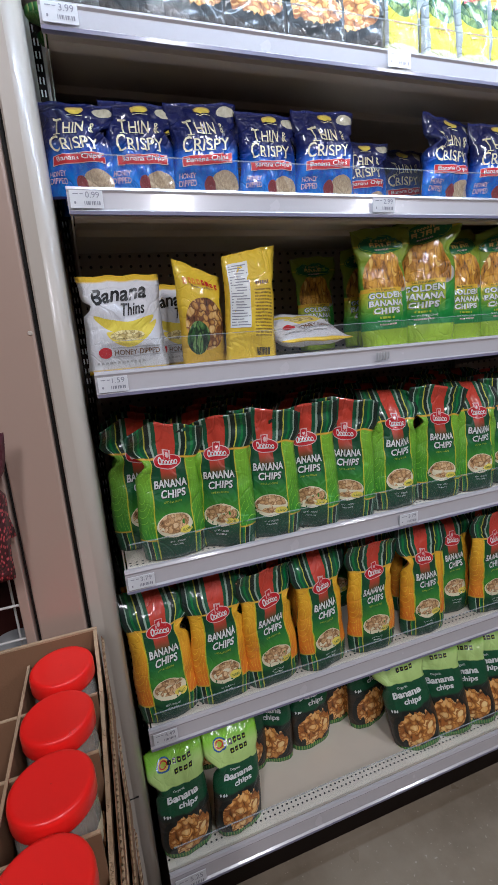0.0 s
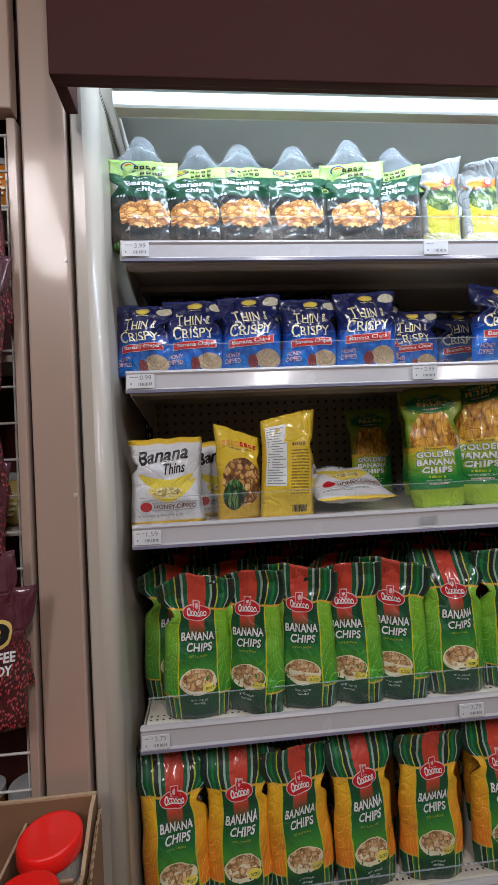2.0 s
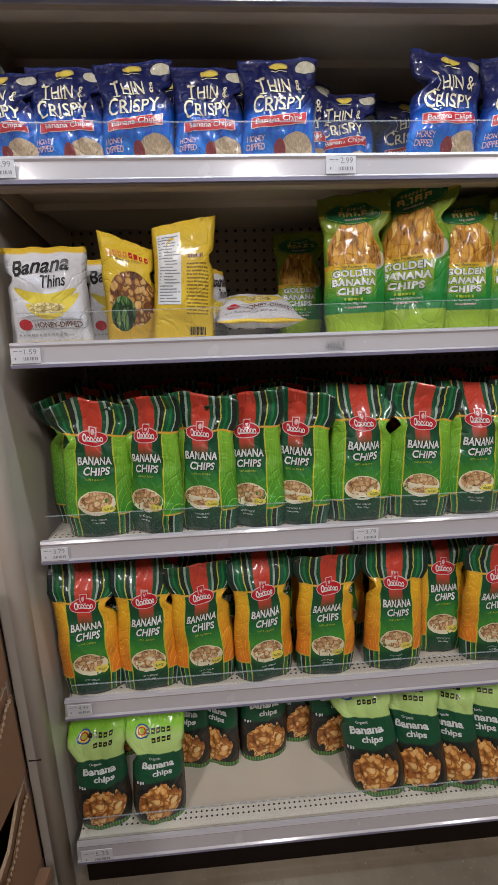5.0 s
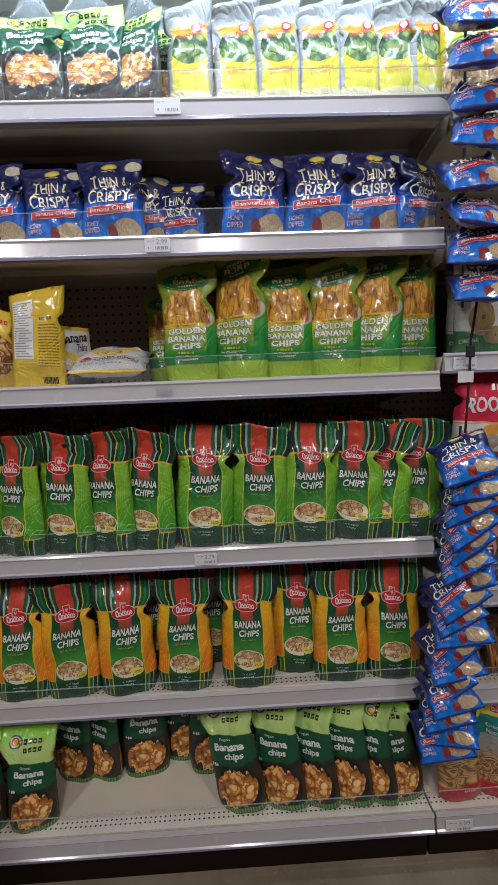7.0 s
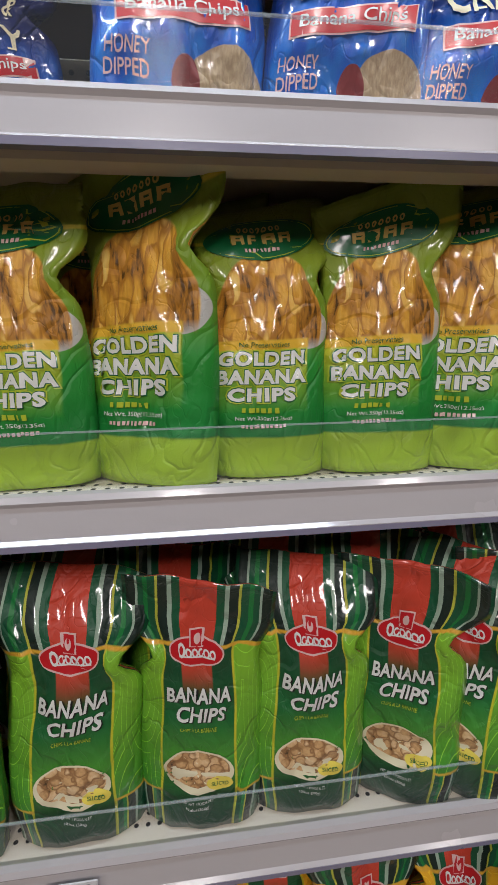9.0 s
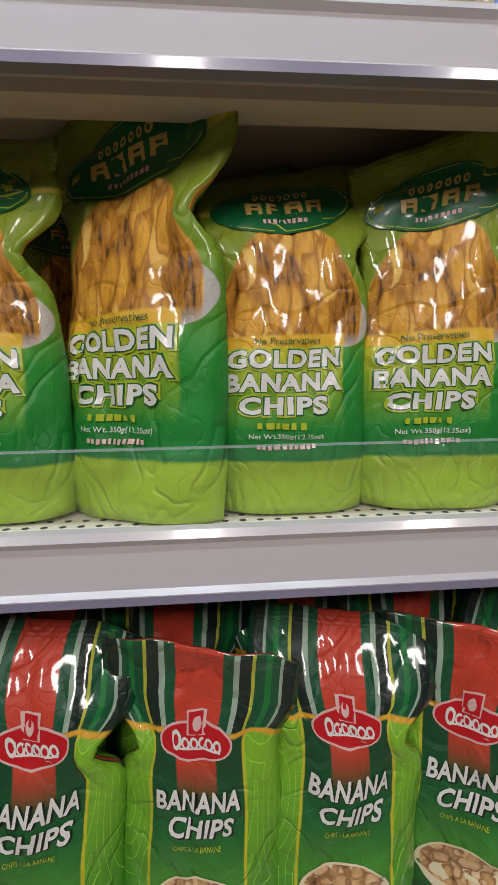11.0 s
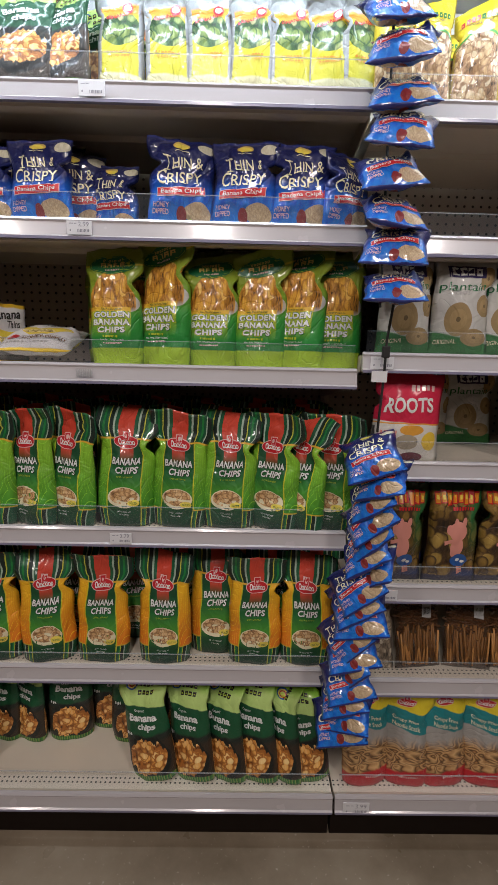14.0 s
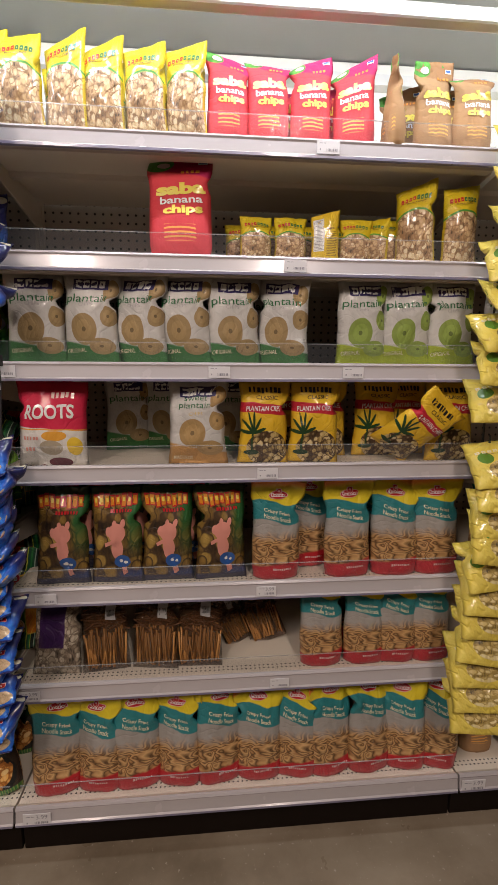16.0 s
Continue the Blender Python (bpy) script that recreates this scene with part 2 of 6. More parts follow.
def paint_blue(n, u, v, vec):
    c = n.ramp(v, [(0.0, (0.003, 0.11, 0.62)), (0.38, (0.003, 0.07, 0.48)), (0.58, (0.003, 0.012, 0.13)), (1.0, (0.003, 0.006, 0.07))])
    c = n.mix(n.m("MULTIPLY", n.m("SUBTRACT", 1.0, n.above(v, 0.42, 0.15)), n.above(n.noise(vec, 4.0), 0.5, 0.1)), c, (0.008, 0.18, 0.66))
    cloth = n.mix(n.noise(vec, 30.0), (0.24, 0.13, 0.06), (0.80, 0.64, 0.40))
    c = n.mix(n.ell(u, v, 0.48, 0.17, 0.42, 0.115), c, cloth)
    c = n.mix(n.ell(u, v, 0.0, 0.14, 0.15, 0.09), c, (0.22, 0.02, 0.02))
    petals = n.ell(u, v, 0.72, 0.90, 0.26, 0.06)
    c = n.mix(petals, c, n.mix(n.noise(vec, 9.0), (0.35, 0.32, 0.15), (0.9, 0.88, 0.75)))
    return n.mix(n.above(n.m("ABSOLUTE", n.m("SUBTRACT", v, 0.5)), 0.475, 0.004), c, (0.01, 0.02, 0.16))


def paint_thins(n, u, v, vec):
    c = n.mix(n.noise(vec, 3.0), (0.62, 0.62, 0.66), (0.78, 0.78, 0.80))
    leaf = n.ell(u, n.m("ADD", v, n.m("MULTIPLY", n.m("MULTIPLY", u, u), -0.22)), -0.02, 0.45, 0.76, 0.068)
    c = n.mix(leaf, c, (0.72, 0.58, 0.05))
    c = n.mix(n.ell(u, n.m("ADD", v, n.m("MULTIPLY", n.m("MULTIPLY", u, u), -0.30)), 0.14, 0.33, 0.66, 0.072), c, (0.80, 0.64, 0.07))
    c = n.mix(n.ell(u, v, 0.0, 0.375, 0.44, 0.055), c, chips(n, vec, 6.0, (0.50, 0.38, 0.12), (0.80, 0.68, 0.30), (0.9, 0.82, 0.5)))
    edge = n.m("ADD", n.above(v, 0.935, 0.012), n.m("SUBTRACT", 1.0, n.above(v, 0.04, 0.01)))
    return n.mix(edge, c, (0.75, 0.50, 0.02))


def paint_window(top, low, heap_tones, lo=0.08, hi=0.68, wide=0.92):
    def paint(n, u, v, vec):
        line = n.m("ADD", v, n.m("MULTIPLY", n.m("MULTIPLY", u, u), 0.10))
        c = n.mix(n.m("MULTIPLY", n.band(line, lo, hi, 0.01), n.m("SUBTRACT", 1.0, n.above(n.m("ABSOLUTE", u), wide, 0.01))), n.mix(n.above(v, 0.5, 0.2), low, top), chips(n, vec, 3.0, *heap_tones))
        return n.mix(n.band(line, hi, hi + 0.025, 0.005), c, (0.05, 0.30, 0.03))
    return paint


def paint_pineapple(n, u, v, vec):
    c = n.mix(n.above(v, 0.45, 0.2), (0.60, 0.38, 0.02), (0.78, 0.55, 0.02))
    c = n.mix(n.ell(u, v, 0.05, 0.42, 0.90, 0.27), c, chips(n, vec, 2.6, (0.20, 0.07, 0.02), (0.58, 0.30, 0.06), (0.80, 0.58, 0.24)))
    return n.mix(n.ell(u, v, -0.35, 0.28, 0.46, 0.17), c, chips(n, vec, 5.0, (0.01, 0.035, 0.01), (0.05, 0.15, 0.03), (0.26, 0.40, 0.12), long=0.9))


def paint_sun(n, u, v, vec):
    c = n.ramp(v, [(0.0, (0.30, 0.29, 0.25)), (0.05, (0.58, 0.56, 0.01)), (0.40, (0.62, 0.55, 0.01))])
    c = n.mix(n.ell(u, v, 0.0, 0.58, 0.85, 0.17), c, chips(n, vec, 1.9, (0.03, 0.10, 0.015), (0.22, 0.30, 0.06), (0.62, 0.58, 0.30)))
    c = n.mix(n.above(n.m("ADD", v, n.m("MULTIPLY", n.m("MULTIPLY", u, u), -0.04)), 0.70, 0.01), c, (0.85, 0.30, 0.02))
    edge = n.above(n.m("ABSOLUTE", u), 0.78, 0.01)
    c = n.mix(n.m("MAXIMUM", edge, n.above(v, 0.80, 0.01)), c, n.mix(n.noise(vec, 5.0), (0.24, 0.25, 0.25), (0.46, 0.47, 0.46)))
    return n.mix(n.band(v, 0.06, 0.15, 0.01), c, n.mix(n.noise(vec, 12.0), (0.6, 0.58, 0.3), (0.8, 0.78, 0.5)))


def paint_saba(base, corner):
    def paint(n, u, v, vec):
        c = n.mix(n.noise(vec, 3.0), base, tuple(x * 0.85 for x in base))
        c = n.mix(n.above(n.m("ADD", v, n.m("MULTIPLY", u, 0.06)), 0.80, 0.01), c, corner)
        c = n.mix(n.ell(u, v, -0.65, 0.93, 0.45, 0.11), c, n.mix(n.noise(vec, 6.0), (0.02, 0.16, 0.02), (0.12, 0.42, 0.05)))
        return n.mix(n.band(n.m("ABSOLUTE", n.m("SINE", n.m("MULTIPLY", n.m("ADD", v, n.m("MULTIPLY", n.m("MULTIPLY", u, u), 0.04)), 75.0))), 0.80, 1.1, 0.05),
                     c, n.mix(n.m("MULTIPLY", n.band(v, 0.15, 0.30, 0.01), n.m("SUBTRACT", 1.0, n.above(n.m("ABSOLUTE", u), 0.5, 0.02))), c, (0.85, 0.42, 0.10)))
    return paint


def paint_plantain(foot, fruit):
    def paint(n, u, v, vec):
        c = n.mix(n.noise(vec, 2.5), (0.44, 0.44, 0.42), (0.74, 0.74, 0.71))
        f1, f2 = fruit, tuple(x * 0.5 for x in fruit)
        c = n.mix(n.m("SUBTRACT", 1.0, n.above(n.m("ADD", v, n.m("MULTIPLY", u, 0.06)), 0.20, 0.01)), c, foot)
        for cx, cy, rx, ry in ((0.72, 0.80, 0.26, 0.12), (0.75, 0.52, 0.28, 0.11), (0.45, 0.20, 0.46, 0.09), (-0.15, 0.38, 0.48, 0.17)):
            disc = n.ell(u, v, cx, cy, rx, ry)
            tone = n.mix(n.ell(u, v, cx, cy, rx * 0.62, ry * 0.62), f1, n.mix(n.noise(vec, 14.0), f1, tuple(min(1, x * 1.35) for x in f1)))
            tone = n.mix(n.ell(u, v, cx, cy, rx * 0.16, ry * 0.16), tone, f2)
            c = n.mix(disc, c, tone)
        return c
    return paint


def paint_roots(n, u, v, vec):
    c = n.mix(n.above(n.m("ADD", v, n.m("MULTIPLY", u, 0.02)), 0.44, 0.004), (0.70, 0.68, 0.64), (0.62, 0.015, 0.06))
    for cx, cy, rx, ry, col in ((0.1, 0.36, 0.36, 0.06, (0.75, 0.36, 0.04)), (0.68, 0.24, 0.22, 0.11, (0.80, 0.55, 0.04)), (0.0, 0.22, 0.34, 0.09, (0.42, 0.36, 0.26)), (0.2, 0.04, 0.34, 0.06, (0.14, 0.02, 0.04))):
        c = n.mix(n.ell(u, v, cx, cy, rx, ry), c, col)
    return n.mix(n.band(v, 0.425, 0.44, 0.003), c, (0.75, 0.36, 0.03))


def paint_mari(n, u, v, vec):
    c = n.mix(n.noise(vec, 2.5), (0.80, 0.52, 0.02), (0.72, 0.44, 0.02))
    c = n.mix(n.ell(u, v, 0.15, 0.18, 0.85, 0.22), c, chips(n, vec, 3.2, (0.10, 0.05, 0.015), (0.55, 0.40, 0.15), (0.80, 0.68, 0.40)))
    c = n.mix(n.band(n.m("ADD", v, n.m("MULTIPLY", u, 0.02)), 0.60, 0.72, 0.004), c, (0.50, 0.012, 0.03))
    return c


def paint_pork(n, u, v, vec):
    c = chips(n, vec, 1.7, (0.07, 0.035, 0.01), (0.27, 0.16, 0.03), (0.46, 0.31, 0.07))
    c = n.mix(n.m("MULTIPLY", n.above(v, 0.45, 0.2), n.above(u, 0.5, 0.15)), c, (0.02, 0.13, 0.03))
    c = n.mix(n.above(v, 0.92, 0.01), c, (0.015, 0.05, 0.015))
    c = n.mix(n.m("MULTIPLY", n.m("SUBTRACT", 1.0, n.above(v, 0.14, 0.04)), n.above(u, 0.1, 0.2)), c, (0.02, 0.04, 0.16))
    return n.mix(n.m("SUBTRACT", 1.0, n.above(v, 0.06, 0.01)), c, (0.02, 0.02, 0.07))


def paint_noodle(n, u, v, vec):
    heap = n.noise(n.scaled(vec, 0.62, 5.2, 1.0), 2.0, 1.0, 0.4, 0.7)
    light, deep = (0.62, 0.38, 0.16), (0.10, 0.045, 0.015)
    c = n.ramp(heap, [(0.26, deep), (0.32, light), (0.38, (0.34, 0.17, 0.06)), (0.41, deep), (0.46, light), (0.51, (0.40, 0.21, 0.08)), (0.54, deep), (0.60, light), (0.66, (0.30, 0.15, 0.05)), (0.70, deep), (0.76, light)])
    c = n.mix(n.above(n.m("ADD", v, n.m("MULTIPLY_ADD", n.noise(vec, 3.0), 0.14, -0.07)), 0.42, 0.05), c, n.mix(n.noise(vec, 2.0), (0.26, 0.24, 0.21), (0.44, 0.43, 0.41)))
    wave = n.m("ADD", v, n.m("MULTIPLY", n.m("SINE", n.m("MULTIPLY", u, 2.6)), 0.035))
    c = n.mix(n.above(wave, 0.56, 0.005), c, (0.015, 0.21, 0.23))
    c = n.mix(n.above(wave, 0.75, 0.005), c, n.mix(n.above(v, 0.93, 0.03), (0.72, 0.58, 0.02), (0.75, 0.20, 0.02)))
    red = n.above(n.m("ADD", n.m("MULTIPLY", u, 0.03), n.m("MULTIPLY", v, -1.0)), -0.15, 0.01)
    return n.mix(red, c, (0.48, 0.012, 0.02))


def paint_sticks(n, u, v, vec):
    s = n.noise(n.scaled(vec, 22.0, 1.2, 1.0), 1.0, 2.0, 0.4, 0.4)
    c = n.ramp(s, [(0.35, (0.05, 0.02, 0.008)), (0.47, (0.32, 0.15, 0.05)), (0.58, (0.55, 0.30, 0.12))])
    return n.mix(n.above(n.m("ADD", v, n.m("MULTIPLY", n.noise(vec, 5.0), 0.2)), 0.56, 0.05), c, n.mix(n.noise(vec, 8.0), (0.03, 0.012, 0.008), (0.20, 0.10, 0.05)))


def paint_purple(n, u, v, vec):
    lump = chips(n, vec, 3.5, (0.22, 0.17, 0.12), (0.45, 0.38, 0.28), (0.62, 0.56, 0.44))
    return n.mix(n.m("MULTIPLY", n.band(v, 0.34, 0.97, 0.01), n.band(u, -0.75, 0.35, 0.02)), lump, (0.05, 0.012, 0.10))


def paint_bean(n, u, v, vec):
    beans = n.voronoi(n.scaled(vec, 1.0, 1.9, 1.0), 17.0)["Distance"]
    c = n.mix(n.above(beans, 0.36, 0.1), (0.55, 0.08, 0.09), (0.05, 0.005, 0.008))
    return n.mix(n.above(v, 0.62, 0.1), c, (0.07, 0.006, 0.014))


def paint_back(n, u, v, vec):
    c = n.mix(n.noise(vec, 3.0), (0.74, 0.50, 0.015), (0.80, 0.58, 0.03))
    rows = n.m("FRACT", n.m("MULTIPLY", v, 34.0))
    txt = n.m("MULTIPLY", n.m("MULTIPLY", n.band(u, 0.05, 0.80, 0.02), n.band(v, 0.22, 0.66, 0.01)), n.m("MULTIPLY", n.above(rows, 0.5, 0.08), n.above(n.noise(n.scaled(vec, 30.0, 34.0, 1.0), 1.0), 0.42, 0.04)))
    return n.mix(txt, c, (0.25, 0.16, 0.02))


def paint_yellow(n, u, v, vec):
    c = n.mix(n.noise(vec, 3.0), (0.74, 0.56, 0.04), (0.80, 0.68, 0.16))
    c = n.mix(n.ell(u, v, 0.1, 0.30, 0.60, 0.20), c, chips(n, vec, 3.0, (0.50, 0.36, 0.10), (0.74, 0.60, 0.25), (0.85, 0.76, 0.45)))
    return n.mix(n.ell(u, v, -0.5, 0.55, 0.25, 0.12), c, (0.10, 0.26, 0.02))


F = {
    "yellow": film("yellow_foil_film", paint_yellow, 0.2, 0.7, 0.7),
    "green": film("green_striped_film", paint_striped((0.23, 0.50, 0.022), (0.05, 0.28, 0.02)), 0.2, 0.45, 0.75),
    "orange": film("orange_striped_film", paint_striped((0.84, 0.45, 0.008), (0.78, 0.20, 0.008)), 0.24, 0.4, 0.5),
    "farm": film("lime_pouch_film", paint_farm, 0.20, 0.42, 0.5),
    "organic": film("organic_pouch_film", paint_organic, 0.3, 0.3, 0.4),
    "organic_small": film("organic_small_pouch_film", lambda n, u, v, vec: paint_organic(n, u, v, vec, 0.15), 0.3, 0.3, 0.4),
    "blue": film("blue_foil_film", paint_blue, 0.12, 0.55, 1.0),
    "thins": film("white_matt_film", paint_thins, 0.42, 0.4, 0.1),
    "window": film("yellow_window_film", paint_window((0.70, 0.54, 0.01), (0.62, 0.44, 0.015), ((0.42, 0.24, 0.11), (0.66, 0.46, 0.24), (0.84, 0.74, 0.50))), 0.18, 0.5, 0.8),
    "pine": film("yellow_pineapple_film", paint_pineapple, 0.25, 0.4, 0.5),
    "backside": film("yellow_back_film", paint_back, 0.25, 0.4, 0.5),
    "sun": film("clear_yellow_pouch_film", paint_sun, 0.24, 0.5, 0.35),
    "saba": film("red_matt_film", paint_saba((0.72, 0.055, 0.07), (0.50, 0.012, 0.10)), 0.45, 0.2, 0.0),
    "kraft": film("kraft_film", paint_saba((0.42, 0.24, 0.11), (0.30, 0.15, 0.06)), 0.5, 0.25, 0.0),
    "plantain": film("white_plantain_film", paint_plantain((0.03, 0.17, 0.04), (0.34, 0.24, 0.11)), 0.35, 0.45, 0.25),
    "plantain_green": film("white_green_plantain_film", paint_plantain((0.32, 0.42, 0.02), (0.24, 0.34, 0.07)), 0.35, 0.45, 0.25),
    "plantain_sweet": film("white_sweet_plantain_film", paint_plantain((0.52, 0.28, 0.08), (0.38, 0.25, 0.10)), 0.35, 0.45, 0.25),
    "roots": film("pink_red_film", paint_roots, 0.38, 0.4, 0.2),
    "mari": film("yellow_palm_film", paint_mari, 0.24, 0.45, 0.6),
    "pork": film("brown_snack_film", paint_pork, 0.2, 0.5, 0.7),
    "noodle": film("noodle_window_film", paint_noodle, 0.2, 0.4, 0.6),
    "sticks": film("clear_stick_film", paint_sticks, 0.14, 0.8, 0.9),
    "purple": film("purple_label_film", paint_purple, 0.16, 0.6, 0.8),
    "bean": film("dark_red_bean_film", paint_bean, 0.25, 0.5, 0.6),
}
INK = {k: plain("ink_" + k, c, 0.32, 0, 0.3, 0.03, 30, 0.01) for k, c in dict(
    white=(0.78, 0.80, 0.78), red=(0.52, 0.012, 0.018), pale=(0.72, 0.50, 0.48), green=(0.006, 0.13, 0.04), lime=(0.45, 0.55, 0.03), yellow=(0.80, 0.66, 0.10),
    gold=(0.62, 0.45, 0.12), black=(0.012, 0.012, 0.012), dark=(0.05, 0.05, 0.07), blue=(0.02, 0.10, 0.35), navy=(0.025, 0.018, 0.10), cream=(0.80, 0.74, 0.52), orange=(0.72, 0.26, 0.02),
    pink=(0.72, 0.30, 0.24), grey=(0.42, 0.42, 0.42), palm=(0.012, 0.05, 0.015), faint=(0.26, 0.26, 0.30), brown=(0.16, 0.07, 0.02), purple=(0.18, 0.03, 0.16)).items()}


def picture(name, tones, scale, long=1.0):
    n = Nodes(name)
    return n.shade(chips(n, n.coord("Object"), scale, *tones, long=1.0), 0.3, 0, 0.4)


INK["bowl_chips"] = picture("printed_pale_chips", ((0.38, 0.20, 0.08), (0.64, 0.40, 0.18), (0.84, 0.64, 0.38)), 70.0)
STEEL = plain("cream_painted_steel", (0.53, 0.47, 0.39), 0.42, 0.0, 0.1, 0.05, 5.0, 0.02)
RAIL = plain("pale_rail_plastic", (0.47, 0.44, 0.445), 0.24, 0.0, 0.6, 0.16, 6.0, 0.02)
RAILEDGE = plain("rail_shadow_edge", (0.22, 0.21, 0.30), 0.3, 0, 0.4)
WHITEP = plain("white_painted_board", (0.74, 0.74, 0.70), 0.5, 0, 0, 0.04)
# White toned down in colour to hold back glare from the close tubes.
SOFFIT = plain("toned_down_soffit_white", (0.42, 0.43, 0.40), 0.6, 0, 0, 0.04)
# Warm white, lifted in colour for light the canopy lip keeps off.
BACKP = plain("lifted_warm_white_board", (0.86, 0.83, 0.75), 0.5, 0, 0, 0.04)
DARKWOOD = plain("dark_brown_laminate", (0.052, 0.013, 0.010), 0.62, 0, 0.0, 0.25, 7.0, 0.05)
DARKWOOD.node_tree.nodes["Principled BSDF"].inputs["Specular IOR Level"].default_value = 0.2
COLUMN = plain("taupe_painted_metal", (0.42, 0.30, 0.235), 0.34, 0, 0.3, 0.07, 3.0, 0.02)
PANEL = plain("pale_grey_panel", (0.50, 0.445, 0.375), 0.36, 0, 0.25, 0.07, 3.0, 0.02)
BLACK = plain("matt_black", (0.012, 0.011, 0.010), 0.6)
KICK = plain("dark_kick_board", (0.010, 0.006, 0.004), 0.7, 0, 0, 0.3, 10)
KICK.node_tree.nodes["Principled BSDF"].inputs["Specular IOR Level"].default_value = 0.12
CARD = plain("brown_cardboard", (0.24, 0.125, 0.062), 0.8, 0, 0, 0.10, 9.0, 0.12, 300)
CARDEDGE = plain("cardboard_fluted_edge", (0.50, 0.35, 0.21), 0.85, 0, 0, 0.8, 240.0, 0.6, 400)
LID = plain("red_lid_plastic", (0.86, 0.012, 0.006), 0.36, 0, 0.15, 0.03, 6, 0.02)
PAPER = plain("white_tag_paper", (0.72, 0.72, 0.74), 0.45, 0, 0.2, 0.03)
WIRE = plain("white_coated_wire", (0.62, 0.60, 0.56), 0.4, 0, 0.2)
# Ceiling and far walls lie out of view, darkened to cut bounced light.
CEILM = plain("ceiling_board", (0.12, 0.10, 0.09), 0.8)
WALLM = plain("far_wall_paint", (0.14, 0.10, 0.08), 0.7)


def clear(name, colour, amount, rough=0.12, bumpy=0.0):
    n = Nodes(name)
    n.shade(colour, rough, 0, 0.4)
    tr = n.nt.nodes.new("ShaderNodeBsdfTransparent")
    mx = n.nt.nodes.new("ShaderNodeMixShader")
    out = n.nt.nodes["Material Output"]
    mx.inputs[0].default_value = amount
    n.nt.links.new(tr.outputs[0], mx.inputs[1])
    n.nt.links.new(n.p.outputs[0], mx.inputs[2])
    n.nt.links.new(mx.outputs[0], out.inputs["Surface"])
    if bumpy:
        n.bump(n.noise(n.coord(), 25.0, 4.0), bumpy, 0.02)
    return n.mat


GUARD = clear("clear_acrylic", (0.40, 0.43, 0.46), 0.035, 0.06)
GUARDEDGE = clear("clear_acrylic_edge", (0.5, 0.56, 0.58), 0.35, 0.2)
STICK = plain("baked_stick_crust", (0.50, 0.24, 0.07), 0.5, 0, 0.1, 0.35, 60.0, 0.2, 400)
DARKSTICK = plain("dark_baked_stick_crust", (0.13, 0.055, 0.02), 0.5, 0, 0.1, 0.35, 60.0, 0.2, 400)
F["sticks"] = clear("crinkled_clear_film", (0.10, 0.045, 0.02), 0.40, 0.10, 0.9)
DOME = clear("clear_pouch_film", (0.42, 0.46, 0.50), 0.45, 0.12, 0.8)
SLEEVE = clear("clear_jar_plastic", (0.75, 0.70, 0.62), 0.35, 0.1, 0.1)


def dotted(name, base, axes, pitch, radius, limit=None):
    n = Nodes(name)
    xyz = n.nt.nodes.new("ShaderNodeSeparateXYZ")
    n.nt.links.new(n.coord(), xyz.inputs[0])
    a, b = xyz.outputs[axes[0]], xyz.outputs[axes[1]]
    fa = n.m("SUBTRACT", n.m("FRACT", n.m("DIVIDE", a, pitch)), 0.5)
    fb = n.m("SUBTRACT", n.m("FRACT", n.m("DIVIDE", b, pitch)), 0.5)
    d = n.m("SQRT", n.m("ADD", n.m("MULTIPLY", fa, fa), n.m("MULTIPLY", fb, fb)))
    hole = n.m("SUBTRACT", 1.0, n.above(d, radius, 0.02))
    if limit:
        hole = n.m("MULTIPLY", hole, n.band(b, limit[0], limit[1], 0.0005))
    dirt = n.noise(n.coord(), 7.0, 5.0)
    col = n.mix(dirt, tuple(c * 0.8 for c in base), base)
    n.bump(n.m("MULTIPLY", hole, -1.0), 0.6, 0.002)
    return n.shade(n.mix(hole, col, (0.012, 0.01, 0.01)), 0.45, 0, 0.1)


# Same cream as the steel, paler to put top light into the decks.
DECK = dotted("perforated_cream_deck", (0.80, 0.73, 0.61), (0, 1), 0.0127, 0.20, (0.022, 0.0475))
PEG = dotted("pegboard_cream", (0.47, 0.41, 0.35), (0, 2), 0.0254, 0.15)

n = Nodes("polished_concrete")
ob = n.coord()
spots = n.m("MULTIPLY", n.above(n.noise(ob, 90.0, 4.0), 0.68, 0.02), 0.5)
base = n.ramp(n.noise(ob, 2.6, 7.0, 0.62), [(0.3, (0.15, 0.115, 0.075)), (0.5, (0.25, 0.20, 0.14)), (0.72, (0.34, 0.285, 0.21))])
n.bump(n.noise(ob, 60.0, 5.0), 0.06, 0.003)
FLOOR = n.shade(n.mix(spots, base, (0.55, 0.50, 0.42)), n.m("MULTIPLY_ADD", n.noise(ob, 9.0, 4.0), 0.35, 0.16), 0, 0.1)

# ---- builders ----


def mesh_ob(name, verts, faces, mats, parent=None, label="", idx=None, smooth=False, at=None, uvs=None):
    me = bpy.data.meshes.new(name)
    me.from_pydata([tuple(v) for v in verts], [], faces)
    for m in (mats if isinstance(mats, (list, tuple)) else [mats]):
        me.materials.append(m)
    if idx:
        me.polygons.foreach_set("material_index", idx)
    if smooth:
        me.polygons.foreach_set("use_smooth", [True] * len(faces))
    if uvs:
        lay = me.uv_layers.new(name="uv")
        flat = np.array([uvs[i] for f in faces for i in f], dtype=np.float32).ravel()
        lay.data.foreach_set("uv", flat)
    me.update()
    o = new(name, me)
    if parent:
        o.parent = parent
    if at:
        o.matrix_basis = at if isinstance(at, Matrix) else Matrix.Translation(at)
    if label:
        tagged(o, label)
    return o


